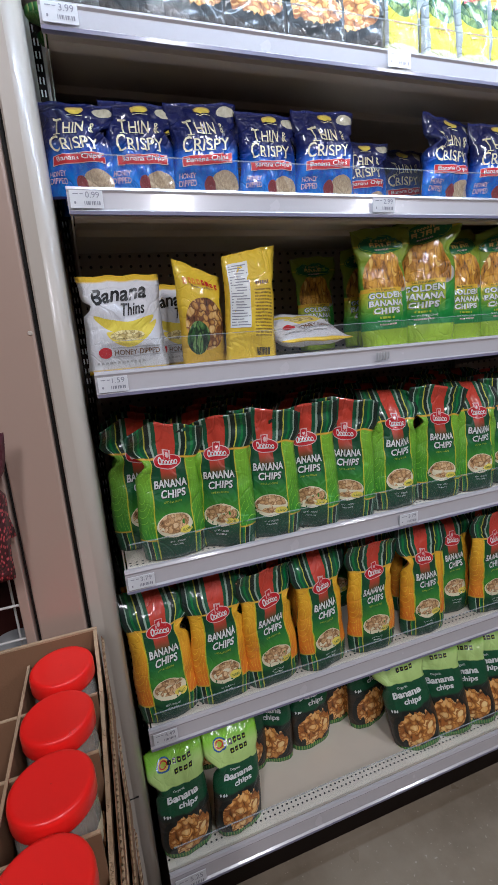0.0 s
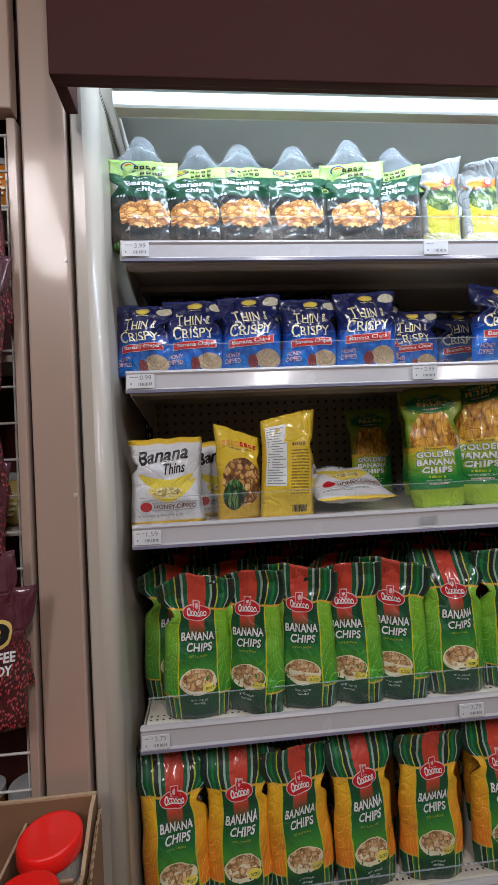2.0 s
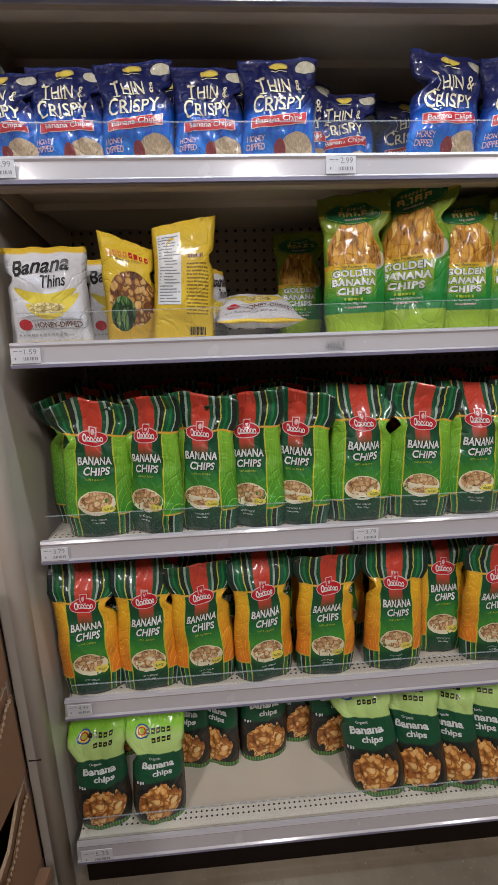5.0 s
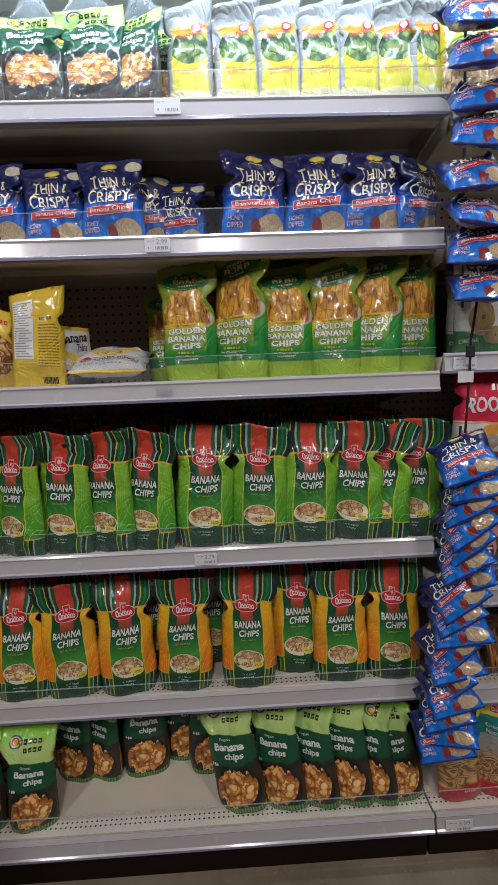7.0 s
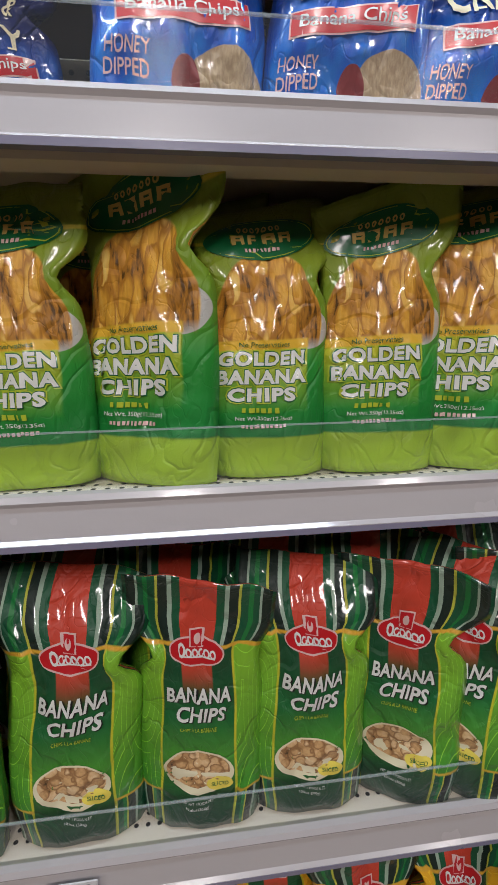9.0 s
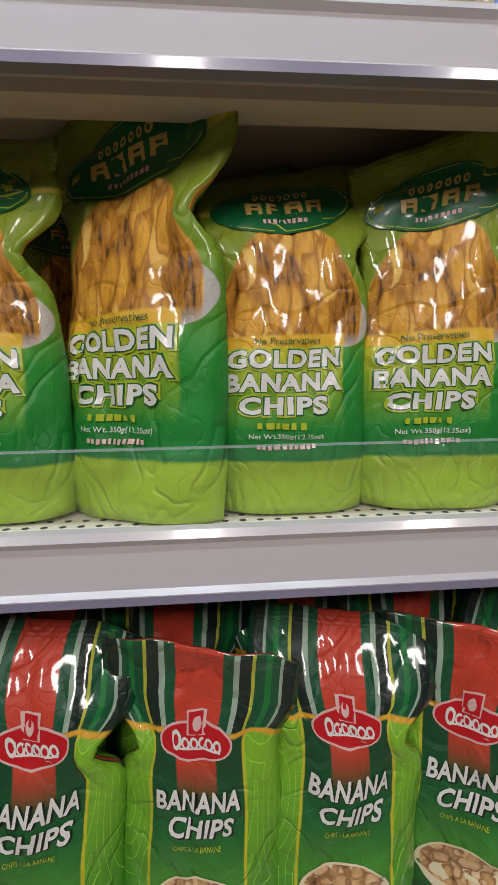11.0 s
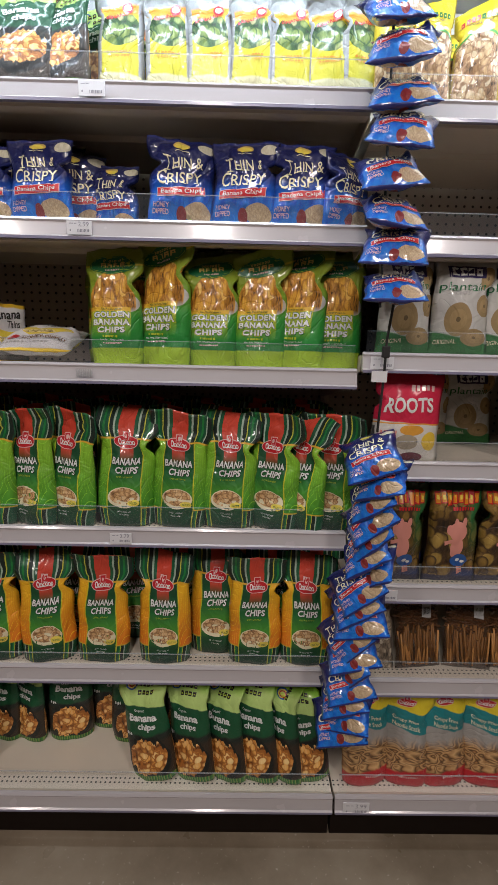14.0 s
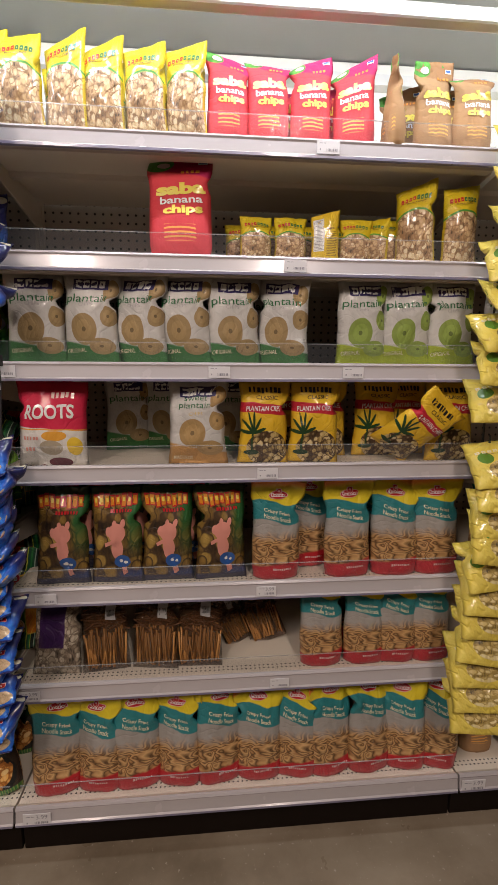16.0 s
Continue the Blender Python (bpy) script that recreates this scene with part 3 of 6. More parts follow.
def part(name, bm, material, parent=None, label="", smooth=False):
    me = bpy.data.meshes.new(name)
    bm.to_mesh(me)
    bm.free()
    for m in (material if isinstance(material, (list, tuple)) else [material]):
        me.materials.append(m)
    if smooth:
        me.polygons.foreach_set("use_smooth", [True] * len(me.polygons))
    o = new(name, me)
    o.parent = parent
    if label:
        tagged(o, label)
    return o


def slab(bm, x0, x1, y0, y1, z0, z1, bev=0.0, mat=0):
    """A bevelled board between two corners, added to bm."""
    r = bmesh.ops.create_cube(bm, size=1.0, matrix=Matrix.Translation(((x0 + x1) / 2, (y0 + y1) / 2, (z0 + z1) / 2)) @ Matrix.Diagonal((x1 - x0, y1 - y0, z1 - z0, 1)))
    fs = {f for v in r["verts"] for f in v.link_faces}
    for f in fs:
        f.material_index = mat
    if bev:
        es = list({e for f in fs for e in f.edges})
        bmesh.ops.bevel(bm, geom=es, offset=bev, segments=2, affect="EDGES", profile=0.5, material=-1)
    return bm


def board(name, x0, x1, y0, y1, z0, z1, mat, parent=None, bev=0.002, label=""):
    return part(name, slab(bmesh.new(), x0, x1, y0, y1, z0, z1, bev), mat, parent, label)


def sweep(name, profile, x0, x1, mat, parent=None, idx=None, closed=True, label=""):
    """A (y, z) profile drawn out along x."""
    k = len(profile)
    verts = [(x, y, z) for x in (x0, x1) for y, z in profile]
    faces = [(i, (i + 1) % k, k + (i + 1) % k, k + i) for i in range(k if closed else k - 1)]
    if closed:
        faces += [tuple(range(k))[::-1], tuple(range(k, 2 * k))]
    o = mesh_ob(name, verts, faces, mat, parent, label, idx)
    return o


def tube(bm, pts, r, seg=8):
    rings = []
    for i, p in enumerate(pts):
        a, b = Vector(pts[max(i - 1, 0)]), Vector(pts[min(i + 1, len(pts) - 1)])
        q = (b - a).to_track_quat("Z", "Y").to_matrix()
        rings.append([bm.verts.new(Vector(p) + q @ Vector((r * math.cos(t * math.tau / seg), r * math.sin(t * math.tau / seg), 0))) for t in range(seg)])
    for a, b in zip(rings, rings[1:]):
        for i in range(seg):
            bm.faces.new((a[i], a[(i + 1) % seg], b[(i + 1) % seg], b[i]))
    bm.faces.new(rings[0][::-1])
    bm.faces.new(rings[-1])
    return bm


def empty(name, label, category, group="", at=None):
    o = new(name)
    o.empty_display_size = 0.05
    if at:
        o.matrix_basis = at if isinstance(at, Matrix) else Matrix.Translation(at)
    return tagged(o, label, category, group)


TEXTS = {}


def text_shape(words, bold=0.0, shear=0.0, space=1.0):
    """Triangles of a line of lettering in the built-in font, scaled to 1 wide and 1 high."""
    key = (words, bold, shear, space)
    if key not in TEXTS:
        cu = bpy.data.curves.new("lettering", "FONT")
        cu.body, cu.offset, cu.shear, cu.resolution_u, cu.space_character = words, bold, shear, 3, space
        o = bpy.data.objects.new("lettering", cu)
        scene.collection.objects.link(o)
        me = bpy.data.meshes.new_from_object(o.evaluated_get(bpy.context.evaluated_depsgraph_get()))
        bm = bmesh.new()
        bm.from_mesh(me)
        span = max(v.co.x for v in bm.verts)
        cuts = [((k / 12 * span, 0, 0), (1, 0, 0)) for k in range(1, 12)] + [((0, k, 0), (0, 1, 0)) for k in (0.22, 0.48)]
        for where, way in cuts if len(words) < 15 else cuts[:11]:
            bmesh.ops.bisect_plane(bm, geom=bm.verts[:] + bm.edges[:] + bm.faces[:], plane_co=where, plane_no=way)
        bm.to_mesh(me)
        bm.free()
        vs = [(v.co.x, v.co.y) for v in me.vertices]
        fs = [tuple(p.vertices) for p in me.polygons]
        bpy.data.objects.remove(o)
        bpy.data.curves.remove(cu)
        bpy.data.meshes.remove(me)
        x0, x1 = min(v[0] for v in vs), max(v[0] for v in vs)
        y0, y1 = min(v[1] for v in vs), max(v[1] for v in vs)
        TEXTS[key] = [((x - x0) / (x1 - x0) - 0.5, (y - y0) / (y1 - y0) - 0.5) for x, y in vs], fs
    return TEXTS[key]


class Art:
    """Flat print laid onto a bag: shapes in u (-1 to 1) and v (0 to 1), each with its ink and its layer."""

    def __init__(self, name, label=""):
        self.name, self.label, self.v, self.f, self.i, self.inks = name, label, [], [], [], []

    def add(self, pts, faces, ink, layer, turn=0.0, centre=(0, 0), ratio=2.0):
        if ink not in self.inks:
            self.inks.append(ink)
        c, s, k = math.cos(radians(turn)), math.sin(radians(turn)), len(self.v)
        for x, y in pts:
            dx, dy = x - centre[0], (y - centre[1]) * ratio
            self.v.append((centre[0] + c * dx - s * dy, centre[1] + (s * dx + c * dy) / ratio, layer))
        self.f += [tuple(k + j for j in f) for f in faces]
        self.i += [self.inks.index(ink)] * len(faces)
        return self

    def oval(self, cx, cy, rx, ry, ink, layer=1, turn=0.0, seg=28):
        pts, faces = [(cx, cy)], []
        for r in (0.35, 0.7, 1.0):
            pts += [(cx + rx * r * math.cos(a * math.tau / seg), cy + ry * r * math.sin(a * math.tau / seg)) for a in range(seg)]
        for a in range(seg):
            b = (a + 1) % seg
            faces.append((0, 1 + a, 1 + b))
            for r in (0, seg):
                faces.append((1 + r + a, 1 + r + seg + a, 1 + r + seg + b, 1 + r + b))
        return self.add(pts, faces, ink, layer, turn, (cx, cy))

    def bar(self, x0, x1, y0, y1, ink, layer=1, turn=0.0, nx=10, ny=2, bend=0.0):
        pts = [(x0 + (x1 - x0) * i / nx, y0 + (y1 - y0) * j / ny + bend * (1 - (2 * i / nx - 1) ** 2)) for j in range(ny + 1) for i in range(nx + 1)]
        faces = [(j * (nx + 1) + i, j * (nx + 1) + i + 1, (j + 1) * (nx + 1) + i + 1, (j + 1) * (nx + 1) + i) for j in range(ny) for i in range(nx)]
        return self.add(pts, faces, ink, layer, turn, ((x0 + x1) / 2, (y0 + y1) / 2))

    def words(self, text, cx, cy, wide, high, ink, layer=2, turn=0.0, bold=0.0, shear=0.0, space=1.0, halo=None, arch=0.0):
        pts, faces = text_shape(text, bold, shear, space)
        if halo:
            p2, f2 = text_shape(text, bold + 0.045, shear, space)
            self.add([(cx + x * wide * 1.04, cy + y * high * 1.18 + arch * (1 - 4 * x * x)) for x, y in p2], f2, halo, layer - 0.5, turn, (cx, cy))
        return self.add([(cx + x * wide, cy + y * high + arch * (1 - 4 * x * x)) for x, y in pts], faces, ink, layer, turn, (cx, cy))

    def scribble(self, cx, cy, wide, high, ink, layer=2, count=6, turn=0.0):
        """Writing too small to read: short strokes."""
        rng = random.Random(int((cx + 3) * 1000 + cy * 77777))
        x = cx - wide / 2
        step = wide / count
        for k in range(count):
            w = step * rng.uniform(0.45, 0.8)
            self.bar(x, x + w, cy - high / 2 * rng.uniform(0.6, 1), cy + high / 2, ink, layer, turn, 2, 1)
            x += step
        return self


def bag_shape(kind, w, h, d, seed, flop=0.0, pinch=0.055, crumple=1.0, tip=0.0, twist=0.0, curl=0.0):
    """The surface of a bag: (u, v, side, lift) to a point; side -1 is the front."""
    o = Vector((seed * 3.7, seed * 1.9, seed * 5.3))
    lean_side = 1 if seed % 2 else -1

    def ease(x):
        x = min(max(x, 0.0), 1.0)
        return x * x * (3 - 2 * x)

    def ridge(p):
        """Sharp folds with flat faces between them, -1 in a fold and 0 on a face."""
        return -max(0.0, 1 - abs(noise.noise(p)) * 5.5)

    def at(u, v, side, lift=0.0):
        uc = min(abs(u), 1.0)
        if kind == "pouch":
            dep = d / 2 * (1 - min(v / 0.93, 1) ** 2.0 * 0.98) * max(1 - uc ** 2.8, 0) ** 0.6
            if v < 0.08:
                dep *= 0.86 + 0.14 * v / 0.08
            # the filled body is drawn in; the flat seal above it keeps the full width
            body = 1 - pinch * (0.75 + 0.5 * ease(v / 0.70))
            wide = w / 2 * (body + (1 - body) * ease((v - 0.70) / 0.13))
            wide *= 0.93 + 0.07 * ease(v / 0.16)
            foot = -0.012 * h * 4 * max(0, 0.10 - v) * (1 - uc ** 2)
        else:
            e = min(max((v - 0.045) / 0.91, 0), 1)
            dep = d / 2 * math.sin(math.pi * e) ** 0.50 * max(1 - uc ** 3, 0) ** 0.65
            wide = w / 2 * (1 - pinch * (1 - abs(2 * e - 1) ** 2.6))
            foot = 0.0
        edge = max(1 - uc ** 6, 0)
        seal = 1 - 0.75 * ease((v - 0.90) / 0.08)
        p = Vector((u * 1.7, v * h / w * 3.4, side * 1.3)) + o
        soft = (noise.noise(p * 0.9) * 0.004 + (0.5 - abs(noise.noise(p * 1.35))) * 0.003 * edge) * seal
        long = Vector((u * 2.6 + v * 1.2, v * 1.1, side * 1.3)) + o * 1.3
        crease = (ridge(p * 0.95 + Vector((9, 0, 0))) * 0.0040 + ridge(long * 1.1) * 0.0030 + ridge(p * 2.3) * 0.0014) * edge * min(1, v * 5) * seal * (0.40 + 0.60 * max(ease((uc - 0.35) / 0.3), ease((0.38 - v) / 0.2), ease((v - 0.72) / 0.1)))
        k = crumple * (w / 0.13)
        x = u * wide + noise.noise(Vector((v * 4, 3.3, seed))) * 0.004 * k * min(1, v * 4)
        y = side * (dep + 0.0006) + side * (soft + crease) * k * (0.35 + 0.65 * edge)
        z = v * h + foot + noise.noise(Vector((u * 2.2, 7.7, seed))) * 0.004 * k * v + tip * u * v ** 3 * h
        y += side * lift
        # pull from one side seal
        pull = math.exp(-((v - 0.68) / 0.055) ** 2) * max(0, u * lean_side - 0.40)
        x -= lean_side * pull * w * 0.19 * crumple
        y -= pull * 0.024 * crumple
        top = max(0, v - 0.72)
        y += flop * top * top * h * 6
        z -= abs(flop) * top * top * h * 1.2
        # one top corner folds over
        corner = ease((u * lean_side - 0.25) / 0.9) * ease((v - 0.70) / 0.30)
        y -= curl * corner * 0.035
        z -= abs(curl) * corner * 0.030
        a = twist * v * v
        return Vector((x * math.cos(a) - y * math.sin(a), x * math.sin(a) + y * math.cos(a), z))
    return at


def make_bag(name, label, category, kind, w, h, d, mat, arts, seed, group, nu=16, nv=24, dome=0.0, **kw):
    S = bag_shape(kind, w, h, d, seed, **kw)
    root = empty(name, label, category, group)
    verts, uvs, faces = [], [], []
    zig = lambda i, v: (0.004 if (i % 2 and v >= 1) else 0.0)
    for j in range(nv + 1):
        v = j / nv
        for i in range(nu + 1):
            u = 2 * i / nu - 1
            verts.append(S(u, v, -1))
            uvs.append(((u + 1) / 2, v))
        for i in range(1, nu):
            u = 2 * i / nu - 1
            verts.append(S(u, v, 1))
            uvs.append(((1 - u) / 2, v))
    row = 2 * nu
    def idx(i, j, back):
        if not back or i in (0, nu):
            return j * row + i
        return j * row + nu + i
    for j in range(nv):
        for i in range(nu):
            faces.append((idx(i, j, 0), idx(i + 1, j, 0), idx(i + 1, j + 1, 0), idx(i, j + 1, 0)))
            faces.append((idx(i + 1, j, 1), idx(i, j, 1), idx(i, j + 1, 1), idx(i + 1, j + 1, 1)))
    for j in (0, nv):
        for i in range(nu):
            q = [idx(i, j, 0), idx(i, j, 1), idx(i + 1, j, 1), idx(i + 1, j, 0)]
            q = [a for k, a in enumerate(q) if a not in q[:k]]
            faces.append(tuple(q if j == 0 else q[::-1]))
    low = min(v.z for v in verts)
    if name == "snack_stick_bag":
        rng, bm = random.Random(seed), bmesh.new()
        for i in range(46):
            x, y = rng.uniform(-0.42, 0.42) * w, rng.uniform(-0.34, 0.22) * d
            tip_x, top_z = x + rng.uniform(-0.014, 0.014), h * rng.uniform(0.34, 0.52)
            tube(bm, [(x, y, 0.012 + rng.uniform(0, 0.01)), ((x + tip_x) / 2 + rng.uniform(-0.002, 0.002), y, top_z / 2), (tip_x, y, top_z)], rng.uniform(0.0024, 0.0032), 6)
        part("stick_bundle", bm, STICK, root, "golden brown baked sticks inside the clear bag", True)
        bm = bmesh.new()
        for i in range(90):
            p, a = Vector((rng.uniform(-0.42, 0.42) * w, rng.uniform(-0.2, 0.2) * d, h * rng.uniform(0.42, 0.90))), rng.uniform(-0.7, 0.7)
            q = Vector((math.cos(a), 0, math.sin(a))) * rng.uniform(0.010, 0.020)
            tube(bm, [tuple(p - q), tuple(p + q)], 0.0026, 5)
        part("broken_stick_heap", bm, DARKSTICK, root, "darker broken sticks near the top", True)
    body = mesh_ob("bag_body", [v - Vector((0, 0, low)) for v in verts], faces, mat, root, smooth=True, uvs=uvs)
    for art in arts:
        pts = []
        for u, v, layer in art.v:
            fu, fv = (min(max(u, -0.985), 0.985) + 1) / 2 * nu, min(max(v, 0.0), 0.9999) * nv
            i, j = int(fu), int(fv)
            a, b, c, e = (verts[idx(i + p, j + q, 0)] for q in (0, 1) for p in (0, 1))
            s, t = fu - i, fv - j
            out = (b - a).cross(c - a).normalized()
            pts.append(a.lerp(b, s).lerp(c.lerp(e, s), t) + out * (0.0006 + 0.0004 * layer) - Vector((0, 0, low)))
        print_ob = mesh_ob(art.name, pts, art.f, [INK[k] for k in art.inks], root, art.label, art.i, smooth=True)
        if art.name == "nutrition_table":
            tagged(print_ob, art.label, "", "", "stuff")
    if dome:
        seg, vs, fs = 20, [], []
        for j in range(7):
            for i in range(seg + 1):
                u = 2 * i / seg - 1
                hill = max(0.0, 0.5 + 0.5 * math.cos(math.pi * min(abs(u + 0.12 * math.sin(seed)) / 0.95, 1))) ** 1.15
                belly = math.sin(math.pi * j / 6) * hill
                vs.append(S(u * 0.96, 0.985, 1) + Vector((0.002 * math.sin(u * 9 + j), 0.006 - 0.010 * belly, dome * hill * j / 6 - low + 0.002)))
        for j in range(6):
            for i in range(seg):
                k = j * (seg + 1) + i
                fs.append((k, k + 1, k + seg + 2, k + seg + 1))
        mesh_ob("clear_top", vs, fs, DOME, root, "clear plastic headspace above the printed film", smooth=True)
    return root


# --- the print on each kind ---
def emblem(cy=0.705, rx=0.44, ry=0.056):
    a = Art("emblem", "white-rimmed red oval emblem with a small tower")
    a.oval(0, cy, rx, ry, "pale", 1).oval(0, cy, rx * 0.94, ry * 0.88, "red", 2)
    a.bar(-0.11, 0.11, cy + ry * 0.3, cy + ry * 1.5, "pale", 2.5, 0, 3, 2).bar(-0.09, 0.09, cy + ry * 0.35, cy + ry * 1.4, "red", 3, 0, 3, 2)
    a.oval(0, cy + ry * 0.85, 0.045, ry * 0.34, "pale", 3.5)
    x = -0.29
    for k, tall in enumerate((1.5, 0.9, 0.9, 0.9, 0.9, 0.9)):
        r = 0.052 if k else 0.062
        a.oval(x + r, cy - ry * 0.08 + ry * 0.2 * (tall - 0.9), r, ry * 0.34 * tall, "white", 4, -12, 10)
        a.oval(x + r, cy - ry * 0.08 + ry * 0.2 * (tall - 0.9), r * 0.5, ry * 0.20 * tall, "red", 4.5, -12, 8)
        x += r * 1.86
    a.bar(-0.24, 0.30, cy - ry * 0.40, cy - ry * 0.30, "white", 4.2, 0, 5, 1)
    return a


def arts_striped():
    t = Art("lettering", "white BANANA CHIPS lettering")
    for ink, dx, dy, lay in (("black", 0.02, -0.004, 2), ("white", 0, 0, 3)):
        t.words("BANANA", 0.0 + dx, 0.548 + dy, 0.98, 0.058, ink, lay, 0, 0.03, 0.15, 1.05)
        t.words("CHIPS", 0.04 + dx, 0.474 + dy, 0.76, 0.056, ink, lay, 0, 0.03, 0.15, 1.05)
    t.words("CHIPS A LA BANANE", 0, 0.418, 0.55, 0.013, "lime", 3)
    s = Art("small_print", "small white weight lettering")
    s.words("NET WT. / POIDS NET", 0, 0.125, 0.46, 0.012, "white", 3).words("10.6oz (300g)", 0, 0.100, 0.32, 0.014, "white", 3)
    b = Art("bowl_picture", "bowl of pale banana slices with a yellow sliced flash")
    b.oval(0, 0.245, 0.54, 0.088, "cream", 1).oval(0, 0.257, 0.48, 0.070, "bowl_chips", 2)
    b.oval(0.32, 0.200, 0.20, 0.028, "yellow", 3).words("SLICED", 0.32, 0.199, 0.26, 0.016, "green", 4, 0, 0.01)
    return [emblem(), t, s, b]


def arts_farm():
    o = Art("emblem", "dark green oval emblem with yellow name bars")
    o.oval(-0.06, 0.845, 0.78, 0.082, "green", 1)
    o.oval(-0.06, 0.845, 0.745, 0.076, "lime", 1.4).oval(-0.06, 0.845, 0.73, 0.0735, "green", 1.8)
    x = -0.38
    for k in range(7):
        o.oval(x + 0.03, 0.880, 0.034, 0.0115, "gold", 3, 10, 8).oval(x + 0.03, 0.880, 0.014, 0.006, "green", 3.4, 10, 6)
        x += 0.09
    x = -0.46
    for k in range(4):
        o.bar(x, x + 0.05, 0.822, 0.860, "gold", 3, 0, 1, 2).bar(x + 0.05, x + 0.16, 0.850, 0.860, "gold", 3, 0, 2, 1)
        o.bar(x + 0.05, x + 0.14, 0.836, 0.844, "gold", 3, 0, 2, 1).bar(x + 0.12, x + 0.165, 0.822, 0.850, "gold", 3, 8 * (-1) ** k, 1, 2)
        x += 0.215
    o.scribble(-0.06, 0.798, 0.5, 0.015, "pale", 3, 9)
    t = Art("lettering", "white GOLDEN BANANA CHIPS lettering with a lime outline")
    for word, cy, wd in (("GOLDEN", 0.423, 1.38), ("BANANA", 0.360, 1.40), ("CHIPS", 0.297, 1.06)):
        t.words(word, -0.12, cy, wd * 1.04, 0.064, "lime", 1.5, 0, 0.10, 0, 1.1)
        t.words(word, -0.12, cy, wd, 0.056, "green", 2, 0, 0.075, 0, 1.1)
        t.words(word, -0.12, cy, wd * 0.97, 0.049, "white", 3, 0, 0.045, 0, 1.1)
    t.words("No Preservatives", -0.10, 0.4715, 0.78, 0.018, "green", 2)
    t.scribble(-0.12, 0.242, 0.60, 0.018, "lime", 3, 6)
    t.words("Net Wt. 350g(12.35oz)", -0.08, 0.212, 0.88, 0.018, "white", 3, 0, 0.005)
    t.scribble(-0.08, 0.184, 0.70, 0.014, "pale", 3, 11)
    return [o, t]


def arts_organic(up=0.0):
    o = Art("emblem", "rainbow arc emblem with dark name bars")
    for r, ink in ((0.24, "blue"), (0.19, "yellow"), (0.14, "red"), (0.10, "lime")):
        o.oval(-0.42, 0.865 + up * 0.45, r, r * 0.22, ink, 1 + (0.24 - r) * 10)
    for cy, x0, k in ((0.865 + up * 0.45, -0.28, 5), (0.80 + up * 0.4, -0.10, 4)):
        for i in range(k):
            o.bar(x0 + i * 0.17, x0 + i * 0.17 + 0.12, cy - 0.018, cy + 0.018, "black", 4, 0, 2, 1)
            o.bar(x0 + i * 0.17 + 0.03, x0 + i * 0.17 + 0.09, cy - 0.006, cy + 0.004, "lime", 5, 0, 1, 1)
    t = Art("lettering", "white Organic Banana chips lettering")
    t.words("Organic", -0.10, 0.645 + up, 0.44, 0.030, "white", 2, 0, 0.01)
    t.words("Banana", 0.0, 0.585 + up, 1.22, 0.068, "white", 2, 0, 0.04)
    t.words("chips", 0.15, 0.500 + up, 0.75, 0.068, "white", 2, 0, 0.035)
    s = Art("small_print", "small slanted white print")
    s.scribble(-0.66, 0.43 + up, 0.30, 0.03, "white", 2, 3, 20)
    return [o, t, s]


def arts_blue():
    t = Art("lettering", "pale gold THIN & CRISPY lettering over a red band")
    t.words("T", -0.50, 0.705, 0.24, 0.165, "cream", 2, 0, 0.008).words("HIN &", 0.12, 0.700, 0.92, 0.120, "cream", 2, 2, 0.008)
    t.words("C", -0.62, 0.535, 0.26, 0.160, "cream", 2, 0, 0.008).words("RISPY", 0.08, 0.535, 1.06, 0.120, "cream", 2, 2, 0.008)
    for x0, x1, y in ((-0.60, -0.40, 0.620), (-0.30, -0.10, 0.638), (-0.02, 0.08, 0.638), (-0.42, -0.30, 0.472), (0.04, 0.12, 0.472), (0.38, 0.50, 0.474)):
        t.bar(x0, x1, y, y + 0.010, "cream", 2, 0, 2, 1)
    t.bar(-0.76, 0.70, 0.335, 0.435, "pale", 1, 3).bar(-0.74, 0.68, 0.342, 0.428, "red", 1.5, 3)
    t.words("Banana Chips", -0.04, 0.386, 1.22, 0.062, "white", 2.5, 3, 0.01)
    t.words("HONEY", -0.62, 0.235, 0.44, 0.055, "pale", 2, 0, 0.01).words("DIPPED", -0.62, 0.165, 0.46, 0.055, "pale", 2, 0, 0.01)
    o = Art("emblem", "small gold oval emblem")
    o.oval(0.0, 0.900, 0.24, 0.048, "gold", 2).oval(0, 0.885, 0.19, 0.034, "yellow", 3).bar(-0.2, 0.2, 0.832, 0.84, "cream", 2)
    return [t, o]


def arts_thins():
    t = Art("lettering", "black Banana Thins lettering and a red honey dipped mark")
    t.words("Banana", -0.12, 0.80, 1.42, 0.165, "black", 2, 5, 0.022, 0.30).words("Thins", 0.22, 0.645, 0.60, 0.125, "black", 2, 3, 0.014, 0.30)
    s = Art("small_print", "brown HONEY-DIPPED lettering between grey rules")
    s.oval(-0.58, 0.215, 0.16, 0.055, "red", 2).words("HONEY-DIPPED", 0.22, 0.21, 1.15, 0.055, "brown", 2, 0, 0.01)
    s.bar(-0.40, 0.85, 0.255, 0.262, "grey", 2).bar(-0.40, 0.85, 0.165, 0.172, "grey", 2)
    s.scribble(-0.2, 0.11, 1.2, 0.022, "grey", 2, 12)
    return [t, s]


